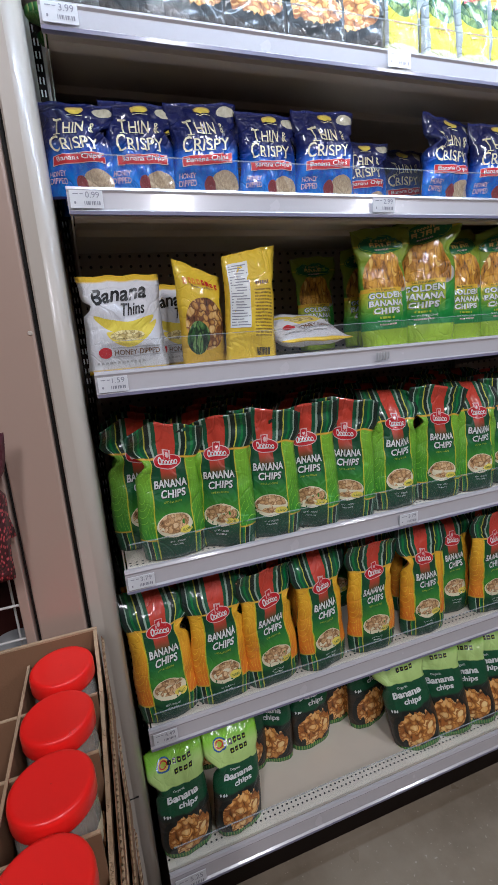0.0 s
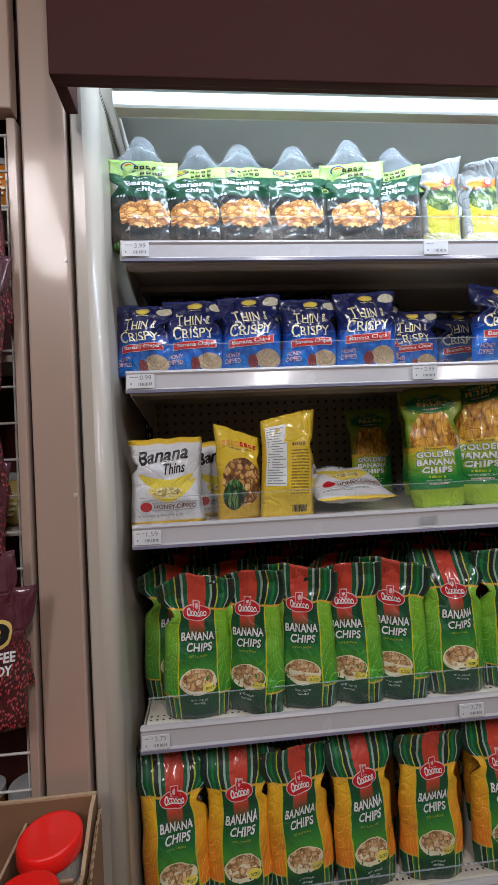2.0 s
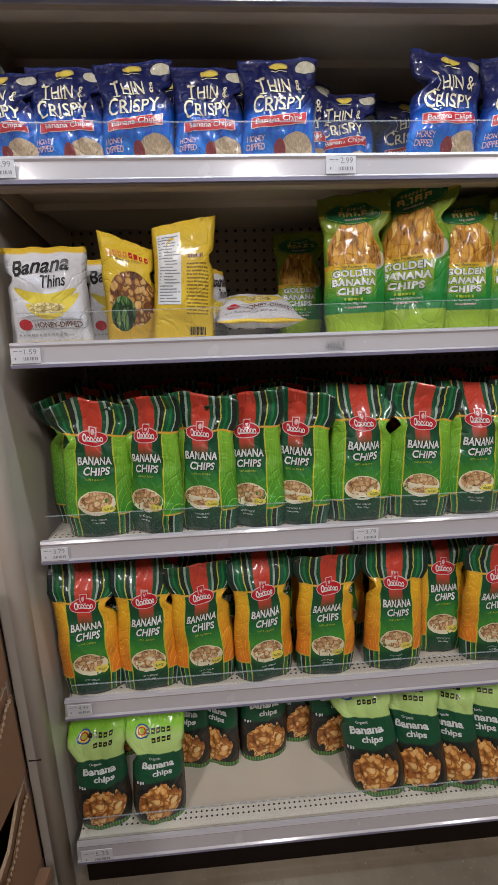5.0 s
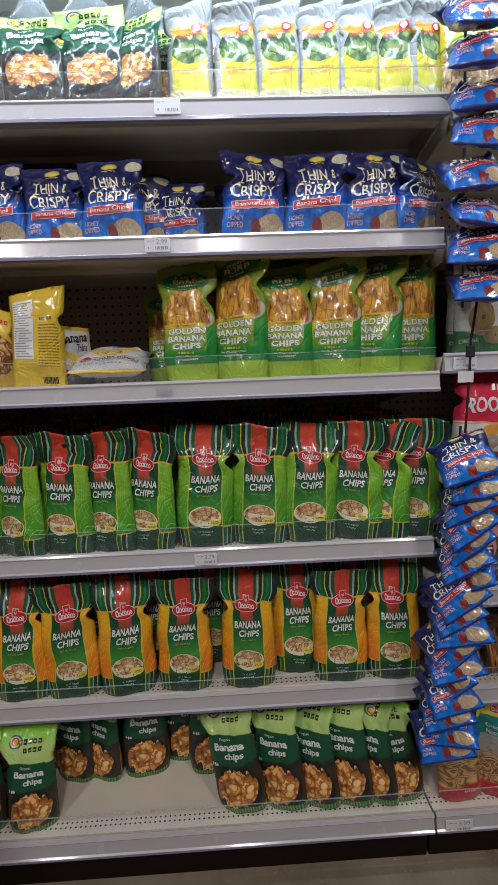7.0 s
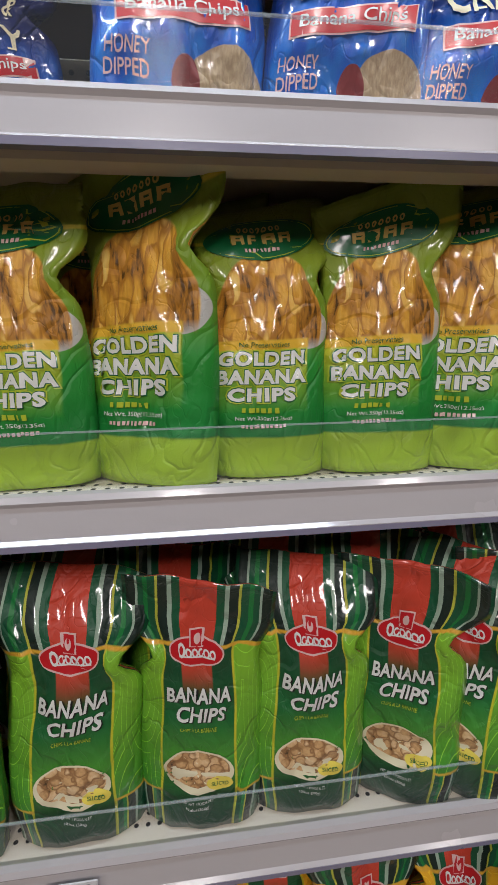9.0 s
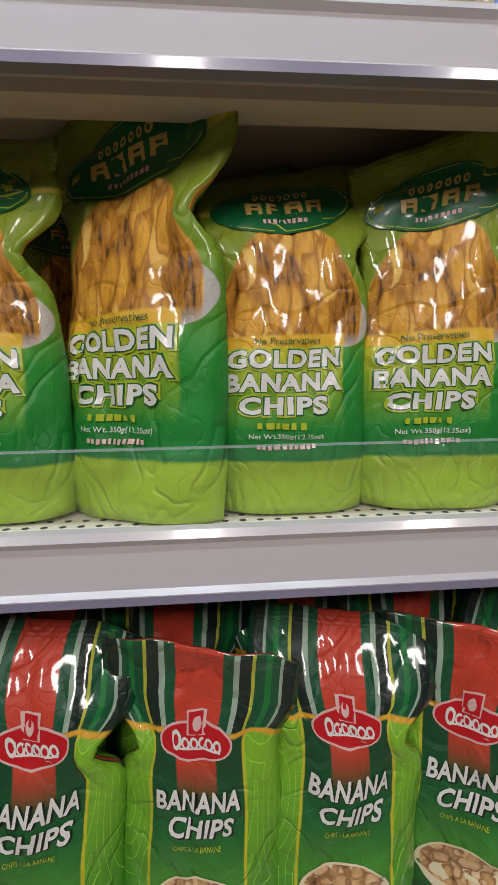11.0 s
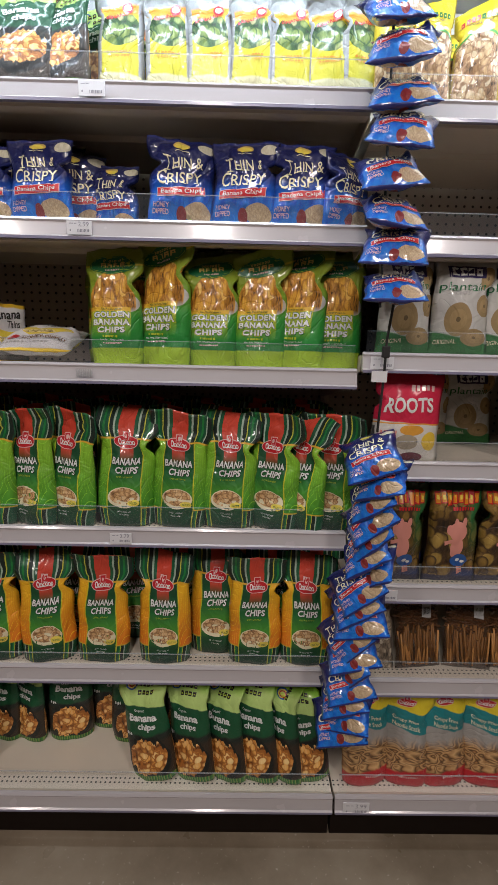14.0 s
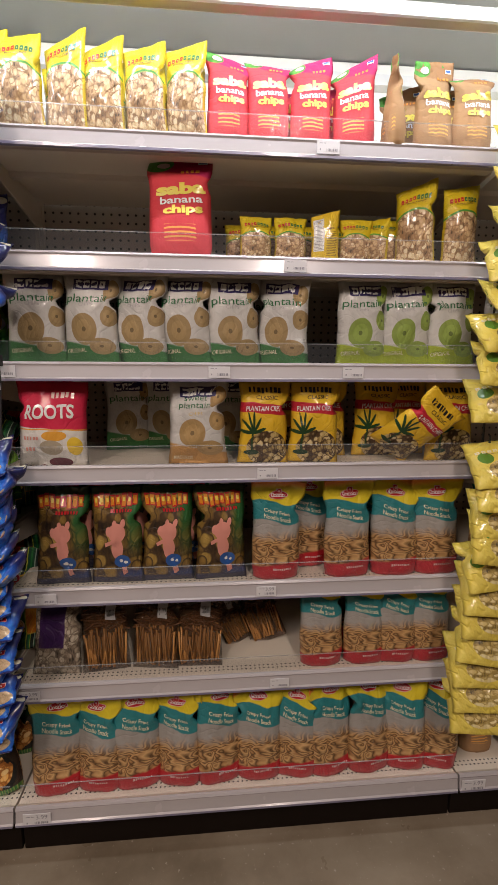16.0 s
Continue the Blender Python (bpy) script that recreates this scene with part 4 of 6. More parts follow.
def arts_nameplate(cy, ink_a, ink_b, label):
    o = Art("lettering", label)
    x = -0.75
    for i in range(8):
        o.bar(x, x + 0.13, cy + 0.04 - abs(i - 3.5) * 0.006, cy + 0.095 - abs(i - 3.5) * 0.006, ink_a if i < 4 else ink_b, 2, 0, 2, 1)
        o.bar(x + 0.045, x + 0.085, cy + 0.055 - abs(i - 3.5) * 0.006, cy + 0.07 - abs(i - 3.5) * 0.006, "yellow", 3, 0, 1, 1)
        x += 0.19
    o.words("Banana Chips", 0.0, cy + 0.005, 0.95, 0.028, "brown", 2, 0, 0.01, 0.2)
    return [o]


def arts_sun():
    o = Art("lettering", "orange BANANA label with a red round emblem")
    e = Art("emblem", "red round emblem with a white centre")
    e.oval(0.35, 0.760, 0.22, 0.050, "red", 2).oval(0.35, 0.760, 0.15, 0.03, "white", 3)
    o.words("BANANA", -0.15, 0.690, 1.0, 0.035, "red", 3, 5, 0.02)
    s = Art("small_print", "rows of small orange print")
    s.scribble(0, 0.35, 1.1, 0.02, "orange", 2, 8).scribble(0, 0.31, 0.9, 0.02, "orange", 2, 7)
    return [o, e, s]


def arts_saba():
    t = Art("lettering", "yellow and white saba banana chips lettering")
    t.words("saba", 0.05, 0.635, 1.60, 0.115, "yellow", 2, 2, 0.05).words("banana", 0.05, 0.530, 1.35, 0.070, "white", 2, 2, 0.02)
    t.words("chips", 0.10, 0.430, 1.25, 0.105, "yellow", 2, 2, 0.045)
    b = Art("badge", "small white and blue printed badge")
    b.bar(0.55, 0.85, 0.885, 0.93, "white", 2).bar(0.58, 0.82, 0.90, 0.925, "blue", 3)
    s = Art("small_print", "small orange print near the top")
    s.scribble(0.35, 0.80, 0.6, 0.03, "orange", 2, 4)
    r = Art("round_badge", "pale round printed badge")
    r.oval(-0.5, 0.90, 0.20, 0.045, "pale", 2)
    return [t, b, s, r]


def arts_plantain(first, second=""):
    def made():
        t = Art("lettering", "dark green plantain chips lettering under a dark purple name plate")
        s = Art("small_print", "small cream lettering on the coloured foot")
        t.bar(-0.62, 0.62, 0.805, 0.925, "navy", 1)
        x = -0.52
        for i in range(4):
            t.bar(x, x + 0.21, 0.825, 0.905, "white", 2, 0, 2, 1).bar(x + 0.07, x + 0.14, 0.850, 0.882, "navy", 3, 0, 1, 1)
            x += 0.265
        if second:
            t.words(first, -0.05, 0.79, 0.80, 0.055, "green", 2, 0, 0.0).words(second, -0.05, 0.70, 1.15, 0.09, "green", 2)
            t.words("CHIPS", 0, 0.61, 0.5, 0.035, "gold", 2)
            s.words("MADUROS", -0.5, 0.08, 0.65, 0.05, "cream", 2, 0, 0.01)
        else:
            t.words(first, -0.05, 0.70, 1.62, 0.115, "green", 2).words("CHIPS", -0.1, 0.645, 0.5, 0.038, "grey", 2)
            s.words("ORIGINAL", -0.50, 0.15, 0.72, 0.045, "cream", 2, 3)
        return [t, s]
    return made


def arts_roots():
    t = Art("lettering", "white ROOTS lettering on the pink half")
    t.scribble(0.35, 0.83, 0.7, 0.07, "pale", 2, 5)
    t.words("ROOTS", -0.05, 0.64, 1.45, 0.165, "white", 2, 2, 0.03)
    s = Art("small_print", "pink handwritten small print")
    s.scribble(-0.55, 0.33, 0.5, 0.04, "pink", 2, 5).scribble(-0.6, 0.2, 0.3, 0.05, "pink", 2, 3)
    return [t, s]


def arts_mari():
    t = Art("lettering", "black CLASSIC and white PLANTAIN CHIPS lettering")
    t.scribble(0.0, 0.875, 1.3, 0.065, "black", 2, 8).words("CLASSIC", 0.05, 0.79, 0.85, 0.045, "black", 2, 0, 0.01)
    t.words("PLANTAIN CHIPS", 0.0, 0.66, 1.5, 0.06, "white", 2, 1, 0.01)
    p = Art("palm_picture", "dark green printed palm tree")
    for turn in (15, 48, 80, 108, 140, 172):
        c, s = math.cos(radians(turn)), math.sin(radians(turn))
        p.oval(-0.50 + 0.26 * c, 0.36 + 0.125 * s, 0.28, 0.022, "palm", 1.5 + turn / 400, turn)
    p.bar(-0.54, -0.46, 0.12, 0.37, "palm", 1, 3, 2, 6).oval(-0.5, 0.13, 0.3, 0.03, "palm", 1)
    return [t, p]


def arts_pork():
    t = Art("lettering", "orange and yellow heading bars")
    x = -0.85
    for i in range(8):
        t.bar(x, x + 0.19, 0.80 + 0.012 * math.sin(i * 2.1), 0.92 + 0.012 * math.sin(i * 1.3), "red", 2, 0, 2, 1)
        t.bar(x + 0.02, x + 0.16, 0.81 + 0.012 * math.sin(i * 2.1), 0.90 + 0.012 * math.sin(i * 1.3), "orange", 3, 0, 2, 1)
        t.bar(x + 0.05, x + 0.13, 0.845, 0.885, "yellow", 4, 0, 2, 1)
        x += 0.21
    t.scribble(0.25, 0.755, 0.9, 0.035, "red", 2, 8)
    p = Art("printed_figure", "plain pink rounded shapes with blue shorts")
    p.oval(0.05, 0.54, 0.34, 0.095, "pink", 2).oval(-0.26, 0.555, 0.13, 0.05, "pink", 3).oval(0.05, 0.38, 0.24, 0.12, "pink", 1.5)
    p.oval(0.30, 0.63, 0.10, 0.04, "pink", 2.5, 30).oval(-0.02, 0.63, 0.09, 0.035, "pink", 2.5, -20)
    p.oval(0.25, 0.24, 0.32, 0.070, "blue", 4).oval(0.20, 0.245, 0.08, 0.018, "white", 5).oval(0.38, 0.23, 0.07, 0.016, "white", 5).bar(0.22, 0.42, 0.10, 0.19, "pink", 3, 15)
    p.bar(-0.45, 0.0, 0.42, 0.46, "pink", 3, 12)
    return [t, p]


def arts_noodle():
    t = Art("lettering", "pale Crispy Fried Noodle Snack lettering")
    t.words("Crispy Fried", -0.02, 0.655, 1.1, 0.045, "cream", 2, -6, 0.01).words("Noodle Snack", 0.0, 0.60, 1.15, 0.042, "cream", 2, -6, 0.01)
    s = Art("small_print", "small pale print on the red foot")
    s.scribble(0.2, 0.10, 0.8, 0.02, "pale", 2, 9)
    return [emblem(0.83, 0.36, 0.045), t, s]


def arts_back():
    t = Art("nutrition_table", "white nutrition panel with rows of small print and a bar code")
    t.bar(-0.86, -0.12, 0.30, 0.90, "white", 1, 0, 6, 6)
    for i in range(22):
        t.bar(-0.82, -0.16 - 0.12 * ((i * 7) % 3), 0.32 + i * 0.026, 0.329 + i * 0.026, "faint", 2, 0, 3, 1)
    for i in range(12):
        t.bar(0.15 + i * 0.045, 0.17 + i * 0.045 + 0.008 * (i % 3), 0.05, 0.12, "black", 2, 0, 1, 1)
    t.scribble(0.4, 0.70, 0.6, 0.03, "brown", 2, 7)
    return [t]


def arts_sticks():
    t = Art("stick_label", "grey printed sticker with a bar code")
    t.bar(0.10, 0.55, 0.62, 0.90, "grey", 2, -6, 4, 4)
    for i in range(9):
        t.bar(0.15 + i * 0.038, 0.17 + i * 0.038, 0.66, 0.74, "black", 3, 0, 1, 1)
    return [t]


def arts_bean():
    e = Art("emblem", "gold oval emblem with a dark centre")
    e.oval(0.1, 0.70, 0.42, 0.10, "gold", 1).oval(0.1, 0.70, 0.33, 0.075, "black", 2).words("8", 0.1, 0.70, 0.2, 0.08, "gold", 3)
    t = Art("lettering", "white COFFEE CANDY lettering")
    t.words("COFFEE", 0.05, 0.545, 1.1, 0.075, "white", 2, 0, 0.03).words("CANDY", 0.05, 0.455, 0.95, 0.07, "white", 2, 0, 0.03)
    return [e, t]


KINDS = {
    "green": ("banana_chip_bag", "green striped pouch of banana chips with a red top band", "snack bag", "pouch", 0.160, 0.288, 0.064, arts_striped),
    "orange": ("banana_chip_bag", "orange-sided green striped pouch of banana chips with red top", "snack bag", "pouch", 0.158, 0.300, 0.062, arts_striped),
    "farm": ("golden_banana_chip_pouch", "lime green stand-up pouch of golden banana chips", "snack bag", "pouch", 0.139, 0.268, 0.052, arts_farm),
    "organic": ("organic_banana_chip_pouch", "dark green and lime pouch of organic banana chips", "snack bag", "pouch", 0.150, 0.288, 0.065, arts_organic),
    "organic_small": ("organic_banana_chip_pouch", "small green pouch of organic banana chips with a clear top", "snack bag", "pouch", 0.142, 0.192, 0.05, lambda: arts_organic(0.15)),
    "blue": ("thin_banana_chip_bag", "shiny blue foil bag of thin and crispy banana chips", "snack bag", "pillow", 0.132, 0.158, 0.045, arts_blue),
    "blue_mini": ("mini_banana_chip_bag", "small blue foil bag of thin and crispy banana chips", "snack bag", "pillow", 0.098, 0.085, 0.034, arts_blue),
    "thins": ("banana_thins_bag", "white bag of honey-dipped banana thins with yellow edges", "snack bag", "pillow", 0.150, 0.175, 0.05, arts_thins),
    "window": ("yellow_banana_chip_bag", "yellow bag of banana chips with a clear lower window", "snack bag", "pillow", 0.098, 0.195, 0.045, lambda: arts_nameplate(0.77, "red", "green", "red and green name bars over brown lettering")),
    "yellow": ("yellow_snack_bag", "small shiny yellow foil bag with pale lettering", "snack bag", "pillow", 0.125, 0.110, 0.04, lambda: arts_nameplate(0.62, "cream", "cream", "pale name bars over brown lettering")),
    "window_small": ("yellow_banana_chip_bag", "small yellow bag of banana chips with a clear window", "snack bag", "pillow", 0.085, 0.125, 0.035, lambda: arts_nameplate(0.77, "red", "green", "red and green name bars over brown lettering")),
    "pine": ("pineapple_chip_bag", "yellow bag of chips printed with a pineapple", "snack bag", "pillow", 0.100, 0.185, 0.04, lambda: arts_nameplate(0.78, "orange", "red", "orange and red name bars over brown lettering")),
    "backside": ("yellow_banana_chip_bag", "yellow chip bag turned to show its nutrition panel", "snack bag", "pillow", 0.112, 0.205, 0.035, arts_back),
    "sun": ("banana_label_pouch", "clear pouch with a yellow and orange banana label", "snack bag", "pouch", 0.100, 0.200, 0.05, arts_sun),
    "saba": ("saba_chip_pouch", "red matt pouch of saba banana chips", "snack bag", "pouch", 0.108, 0.205, 0.05, arts_saba),
    "saba_big": ("saba_chip_pouch", "large red and purple pouch of saba banana chips", "snack bag", "pouch", 0.135, 0.212, 0.055, arts_saba),
    "kraft": ("saba_chip_pouch", "brown kraft pouch of saba banana chips", "snack bag", "pouch", 0.115, 0.205, 0.055, arts_saba),
    "plantain": ("plantain_chip_bag", "white bag of plantain chips with a green foot", "snack bag", "pillow", 0.140, 0.216, 0.055, arts_plantain("plantain")),
    "plantain_green": ("plantain_chip_bag", "white bag of green plantain chips with a lime foot", "snack bag", "pillow", 0.140, 0.216, 0.055, arts_plantain("plantain")),
    "plantain_sweet": ("plantain_chip_bag", "white bag of sweet plantain chips with an orange foot", "snack bag", "pillow", 0.154, 0.214, 0.055, arts_plantain("sweet", "plantain")),
    "roots": ("root_chip_bag", "pink and white bag of root chips", "snack bag", "pillow", 0.170, 0.212, 0.055, arts_roots),
    "mari": ("plantain_chip_bag", "yellow plantain chip bag with a red band and dark palm", "snack bag", "pillow", 0.135, 0.215, 0.055, arts_mari),
    "pork": ("pork_snack_bag", "brown and dark green snack bag with orange heading", "snack bag", "pillow", 0.138, 0.260, 0.055, arts_pork),
    "noodle": ("noodle_snack_pouch", "yellow, teal and red pouch of fried noodle snack", "snack bag", "pouch", 0.146, 0.275, 0.065, arts_noodle),
    "sticks": ("snack_stick_bag", "clear bag of brown snack sticks with a grey sticker", "snack bag", "pillow", 0.128, 0.235, 0.045, arts_sticks),
    "purple": ("purple_label_bag", "clear bag with a dark purple label over pale snacks", "snack bag", "pillow", 0.130, 0.220, 0.045, lambda: []),
    "bean": ("coffee_candy_bag", "dark red foil bag of coffee candy printed with beans", "candy bag", "pillow", 0.120, 0.230, 0.035, arts_bean),
}
BAGS = {}


def master(kind, variant):
    """One of the three to five crumpled forms of each kind, built out of the way on first use and moved to its first place."""
    name, label, cat, form, w, h, d, arts = KINDS[kind]
    film_of = F[kind.split("_")[0]] if kind not in F else F[kind]
    rng = random.Random(kind + str(variant))
    kw = dict(flop=rng.uniform(-0.25, 0.35), tip=rng.uniform(-0.035, 0.035), twist=rng.uniform(-0.12, 0.12))
    if form == "pillow":
        kw = dict(flop=0.0, tip=rng.uniform(-0.02, 0.02), twist=rng.uniform(-0.06, 0.06), pinch=0.055)
    if kind in ("sun", "pine", "backside"):
        kw["tip"] = {"sun": 0.07, "pine": -0.09, "backside": 0.07}[kind]
    if kind == "window":
        kw["tip"], kw["pinch"] = (0.07, 0.10, 0.05)[variant % 3], 0.08
    if kind in ("plantain", "plantain_green", "plantain_sweet", "mari", "pork"):
        kw["pinch"], kw["crumple"] = 0.10, 1.3
    if kind.startswith("blue"):
        kw["crumple"], kw["pinch"] = 1.35, 0.08
    if kind in ("saba", "saba_big"):
        kw["crumple"] = 0.5
    if kind in ("green", "orange"):
        kw["crumple"], kw["pinch"] = 1.15, 0.135
        kw["tip"] *= 1.5
        kw["curl"] = (1.0, 0.25, 0.7, 0.5, -0.4)[variant]
    if kind in ("noodle", "organic", "saba", "kraft"):
        kw["tip"], kw["flop"] = rng.uniform(-0.08, 0.08), rng.uniform(-0.2, 0.45)
        if kind == "organic":
            kw["flop"] = rng.uniform(0.25, 0.55)
        kw["pinch"], kw["curl"] = 0.11, (0.3, 0.9, 0.0, 0.6, -0.3)[variant]
    if kind == "farm":
        kw["tip"], kw["pinch"], kw["curl"] = (0.02, 0.05, 0.07)[variant % 3], 0.115, (0.35, 0.0, 0.0)[variant % 3]
        kw["flop"] = (0.1, 0.25, -0.1)[variant % 3]
    fine = kind in ("farm", "green", "blue", "orange", "organic_small", "organic", "noodle")
    return make_bag(name, label, cat, form, w, h, d, film_of, arts(), variant + 1 + len(kind) * 3, "snack bags on the shelves",
                    22 if fine else 14, 34 if fine else 20, dome=0.060 if kind == "organic_small" else 0.0, **kw)


def stock(kind, x, y, z, yaw=0.0, lean=0.0, roll=0.0, variant=None, size=1.0, label=""):
    """A bag of that kind, standing at (x, y, z). yaw turns it to its left, lean tips it back, roll sideways."""
    if variant is None:
        variant = random.randrange(3)
    m = Matrix.Translation((x, y, z)) @ Euler((radians(-lean), radians(roll), radians(yaw))).to_matrix().to_4x4()
    key = (kind, variant)
    if key not in BAGS:
        ob = BAGS[key] = master(kind, variant)
        ob.matrix_basis = m
    else:
        ob = copy_thing(BAGS[key], m)
    ob.scale = (size, size, size)
    if label:
        tagged(ob, label)
    return ob

# ---- the building shell ----
def setting(name, label, *args, **kw):
    return tagged(board(name, *args, **kw), label, "", "", "structure")


setting("floor", "polished grey-brown concrete floor with pale specks", -3.2, 5.6, -3.2, 2.2, -0.06, 0.0, FLOOR, bev=0)
setting("ceiling", "dark unseen ceiling board that limits bounced light", -3.2, 5.6, -3.2, 2.2, 3.2, 3.3, CEILM, bev=0)
setting("wall_north", "plain brown wall behind the shelving", -3.2, 5.6, 2.2, 2.3, 0.0, 3.2, WALLM, bev=0)
setting("wall_south", "plain brown wall across the aisle", -3.2, 5.6, -3.3, -3.2, 0.0, 3.2, WALLM, bev=0)
setting("wall_west", "plain brown wall", -3.3, -3.2, -3.2, 2.2, 0.0, 3.2, WALLM, bev=0)
setting("wall_east", "plain brown wall", 5.6, 5.7, -3.2, 2.2, 0.0, 3.2, WALLM, bev=0)

FRONT = 1.0
DEEP = 1.44


def gondola(x0, x1, levels, base_z, tag=""):
    """One bay of shelving: back board, base deck, and a shelf at each height."""
    g = 0.002
    back = empty("gondola_bay", "cream steel shelving bay with a perforated back board", "store shelving", "shelving bays", (x0, DEEP, 0))
    w = x1 - x0
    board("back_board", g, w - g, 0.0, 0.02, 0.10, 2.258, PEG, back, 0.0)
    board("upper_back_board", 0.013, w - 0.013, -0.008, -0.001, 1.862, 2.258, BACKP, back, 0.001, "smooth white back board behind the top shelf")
    board("upright", 0.0, 0.012, -0.022, -0.001, 0.10, 2.10, STEEL, back, 0.001)
    board("upright", w - 0.012, w, -0.022, -0.001, 0.10, 2.10, STEEL, back, 0.001)
    bm = slab(bmesh.new(), g, w - g, -0.455, -0.02, 0.0, 0.118, 0.002)
    part("kick_board", bm, KICK, back, "dark kick board set under the base deck")
    base = empty("base_deck", "cream steel base deck with two rows of small holes", "shelf", "shelves", (x0, FRONT - 0.043, base_z))
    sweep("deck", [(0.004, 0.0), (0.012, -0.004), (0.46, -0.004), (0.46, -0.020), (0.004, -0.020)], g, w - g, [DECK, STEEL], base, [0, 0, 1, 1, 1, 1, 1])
    rail(base, g, w - g, -0.003, 0.0, 0.045)
    for z in levels:
        shelf = empty("shelf", "cream steel shelf with a pale plastic price rail", "shelf", "shelves", (x0, FRONT, z))
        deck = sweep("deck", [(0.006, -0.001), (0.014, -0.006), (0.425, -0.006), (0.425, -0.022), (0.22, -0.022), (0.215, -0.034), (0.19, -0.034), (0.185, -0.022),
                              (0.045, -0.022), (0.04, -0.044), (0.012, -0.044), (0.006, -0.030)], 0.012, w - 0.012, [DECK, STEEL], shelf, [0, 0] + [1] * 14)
        rail(shelf, 0.004, w - 0.004, 0.0, 0.0, 0.043)
        for bx in (0.006, w - 0.009):
            bmb = bmesh.new()
            prof = [(0.01, -0.008), (0.425, -0.008), (0.425, -0.105), (0.36, -0.095), (0.03, -0.045)]
            a = [bmb.verts.new((bx, y, zz)) for y, zz in prof]
            b = [bmb.verts.new((bx + 0.003, y, zz)) for y, zz in prof]
            bmb.faces.new(a), bmb.faces.new(b[::-1])
            for i in range(5):
                bmb.faces.new((a[i], b[i], b[(i + 1) % 5], a[(i + 1) % 5]))
            part("shelf_bracket", bmb, STEEL, shelf)


def rail(parent, x0, x1, y, z, h):
    sweep("price_rail", [(y + 0.004, z + 0.002), (y - 0.003, z + 0.001), (y - 0.006, z - 0.004), (y - 0.004, z - 0.008), (y - 0.009, z - h + 0.008), (y - 0.013, z - h + 0.005),
                         (y - 0.012, z - h), (y + 0.004, z - h + 0.002)], x0, x1, RAIL, parent)
    # Thin strip whose bluish dark colour paints the shade under the rail.
    sweep("rail_shade_edge", [(y - 0.0135, z - h + 0.0045), (y - 0.0135, z - h - 0.001), (y - 0.004, z - h - 0.001), (y - 0.004, z - h + 0.001)], x0 + 0.001, x1 - 0.001, RAILEDGE, parent)


S1 = [0.514, 0.895, 1.287, 1.590, 1.848]
S2 = [0.486, 0.756, 1.074, 1.325, 1.573, 1.831]
S3 = [0.50, 0.79, 1.05, 1.34, 1.60, 1.831]
gondola(0.0, 1.22, S1, 0.165)
gondola(1.222, 2.442, S2, 0.165)
gondola(2.444, 3.3, S3, 0.165)


def guard(x0, x1, z, h=0.055, y=FRONT + 0.003):
    g = empty("shelf_guard", "low clear acrylic guard along the shelf front", "shelf guard", "shelf guards", (x0, y, z))
    board("guard_pane", 0.0, x1 - x0, 0.0, 0.002, 0.0, h - 0.0015, GUARD, g, 0.0)
    board("guard_edge", 0.0, x1 - x0, 0.0, 0.0025, h - 0.001, h + 0.0005, GUARDEDGE, g, 0.0)


for z in S1[:1] + S1[1:]:
    guard(0.02, 1.21, z + 0.003, 0.030 if z < 0.6 else 0.05)
guard(0.02, 1.21, 0.168, 0.055, FRONT - 0.038)
for z in S2:
    guard(1.235, 2.43, z + 0.003, 0.045)
guard(1.235, 2.43, 0.168, 0.055, FRONT - 0.038)


def price_tag(x, z, words, y=FRONT - 0.0135, w=0.052, h=0.027):
    t = empty("price_tag", "small white shelf price tag", "price tag", "price tags", (x, y, z))
    board("tag_card", 0.0, w, -0.0016, 0.0, -h - 0.008, -0.008, PAPER, t, 0.0)
    a = []
    fs, inks = [], []
    def quad(x0, x1, z0, z1):
        k = len(a)
        z0, z1 = z0 - 0.005, z1 - 0.005
        a.extend([(x0, -0.0022, z0), (x1, -0.0022, z0), (x1, -0.0022, z1), (x0, -0.0022, z1)])
        fs.append((k, k + 1, k + 2, k + 3))
    for i in range(9):
        quad(w * 0.42 + i * w * 0.055, w * 0.42 + i * w * 0.055 + w * (0.02 + 0.012 * (i % 3)), -h * 0.93, -h * 0.72)
    quad(w * 0.10, w * 0.26, -h * 0.34, -h * 0.29), quad(w * 0.30, w * 0.40, -h * 0.34, -h * 0.29), quad(w * 0.12, w * 0.17, -h * 0.88, -h * 0.74)
    if words:
        pts, ff = text_shape(words)
        k = len(a)
        a.extend([(w * 0.68 + px * w * 0.42, -0.0022, -h * 0.36 - 0.005 + pz * h * 0.34) for px, pz in pts])
        fs.extend([tuple(k + j for j in f) for f in ff])
    mesh_ob("print", a, fs, INK["faint"], t)


for x, z, wd in ((0.008, 1.848, "3.99"), (0.008, 1.590, "0.99"), (0.582, 1.590, "2.99"), (0.008, 1.287, "1.59"), (0.008, 0.895, "3.79"), (0.645, 0.895, "3.79"), (0.012, 0.520, "4.49"),
                 (0.62, 1.848, ""), (1.242, 1.325, ""), (1.74, 1.325, ""), (2.07, 1.325, ""), (1.92, 1.573, ""), (1.86, 1.074, ""), (1.30, 0.756, ""), (1.86, 0.756, "3.99"),
                 (1.242, 0.486, "3.99"), (1.90, 0.486, ""), (1.99, 1.831, "")):
    price_tag(x, z, wd)
for x in (0.012, 1.245, 2.45):
    price_tag(x, 0.164, "5.25" if x < 1 else "3.99", FRONT - 0.043 - 0.0135, 0.07, 0.036)
price_tag(2.46, 1.050, "")

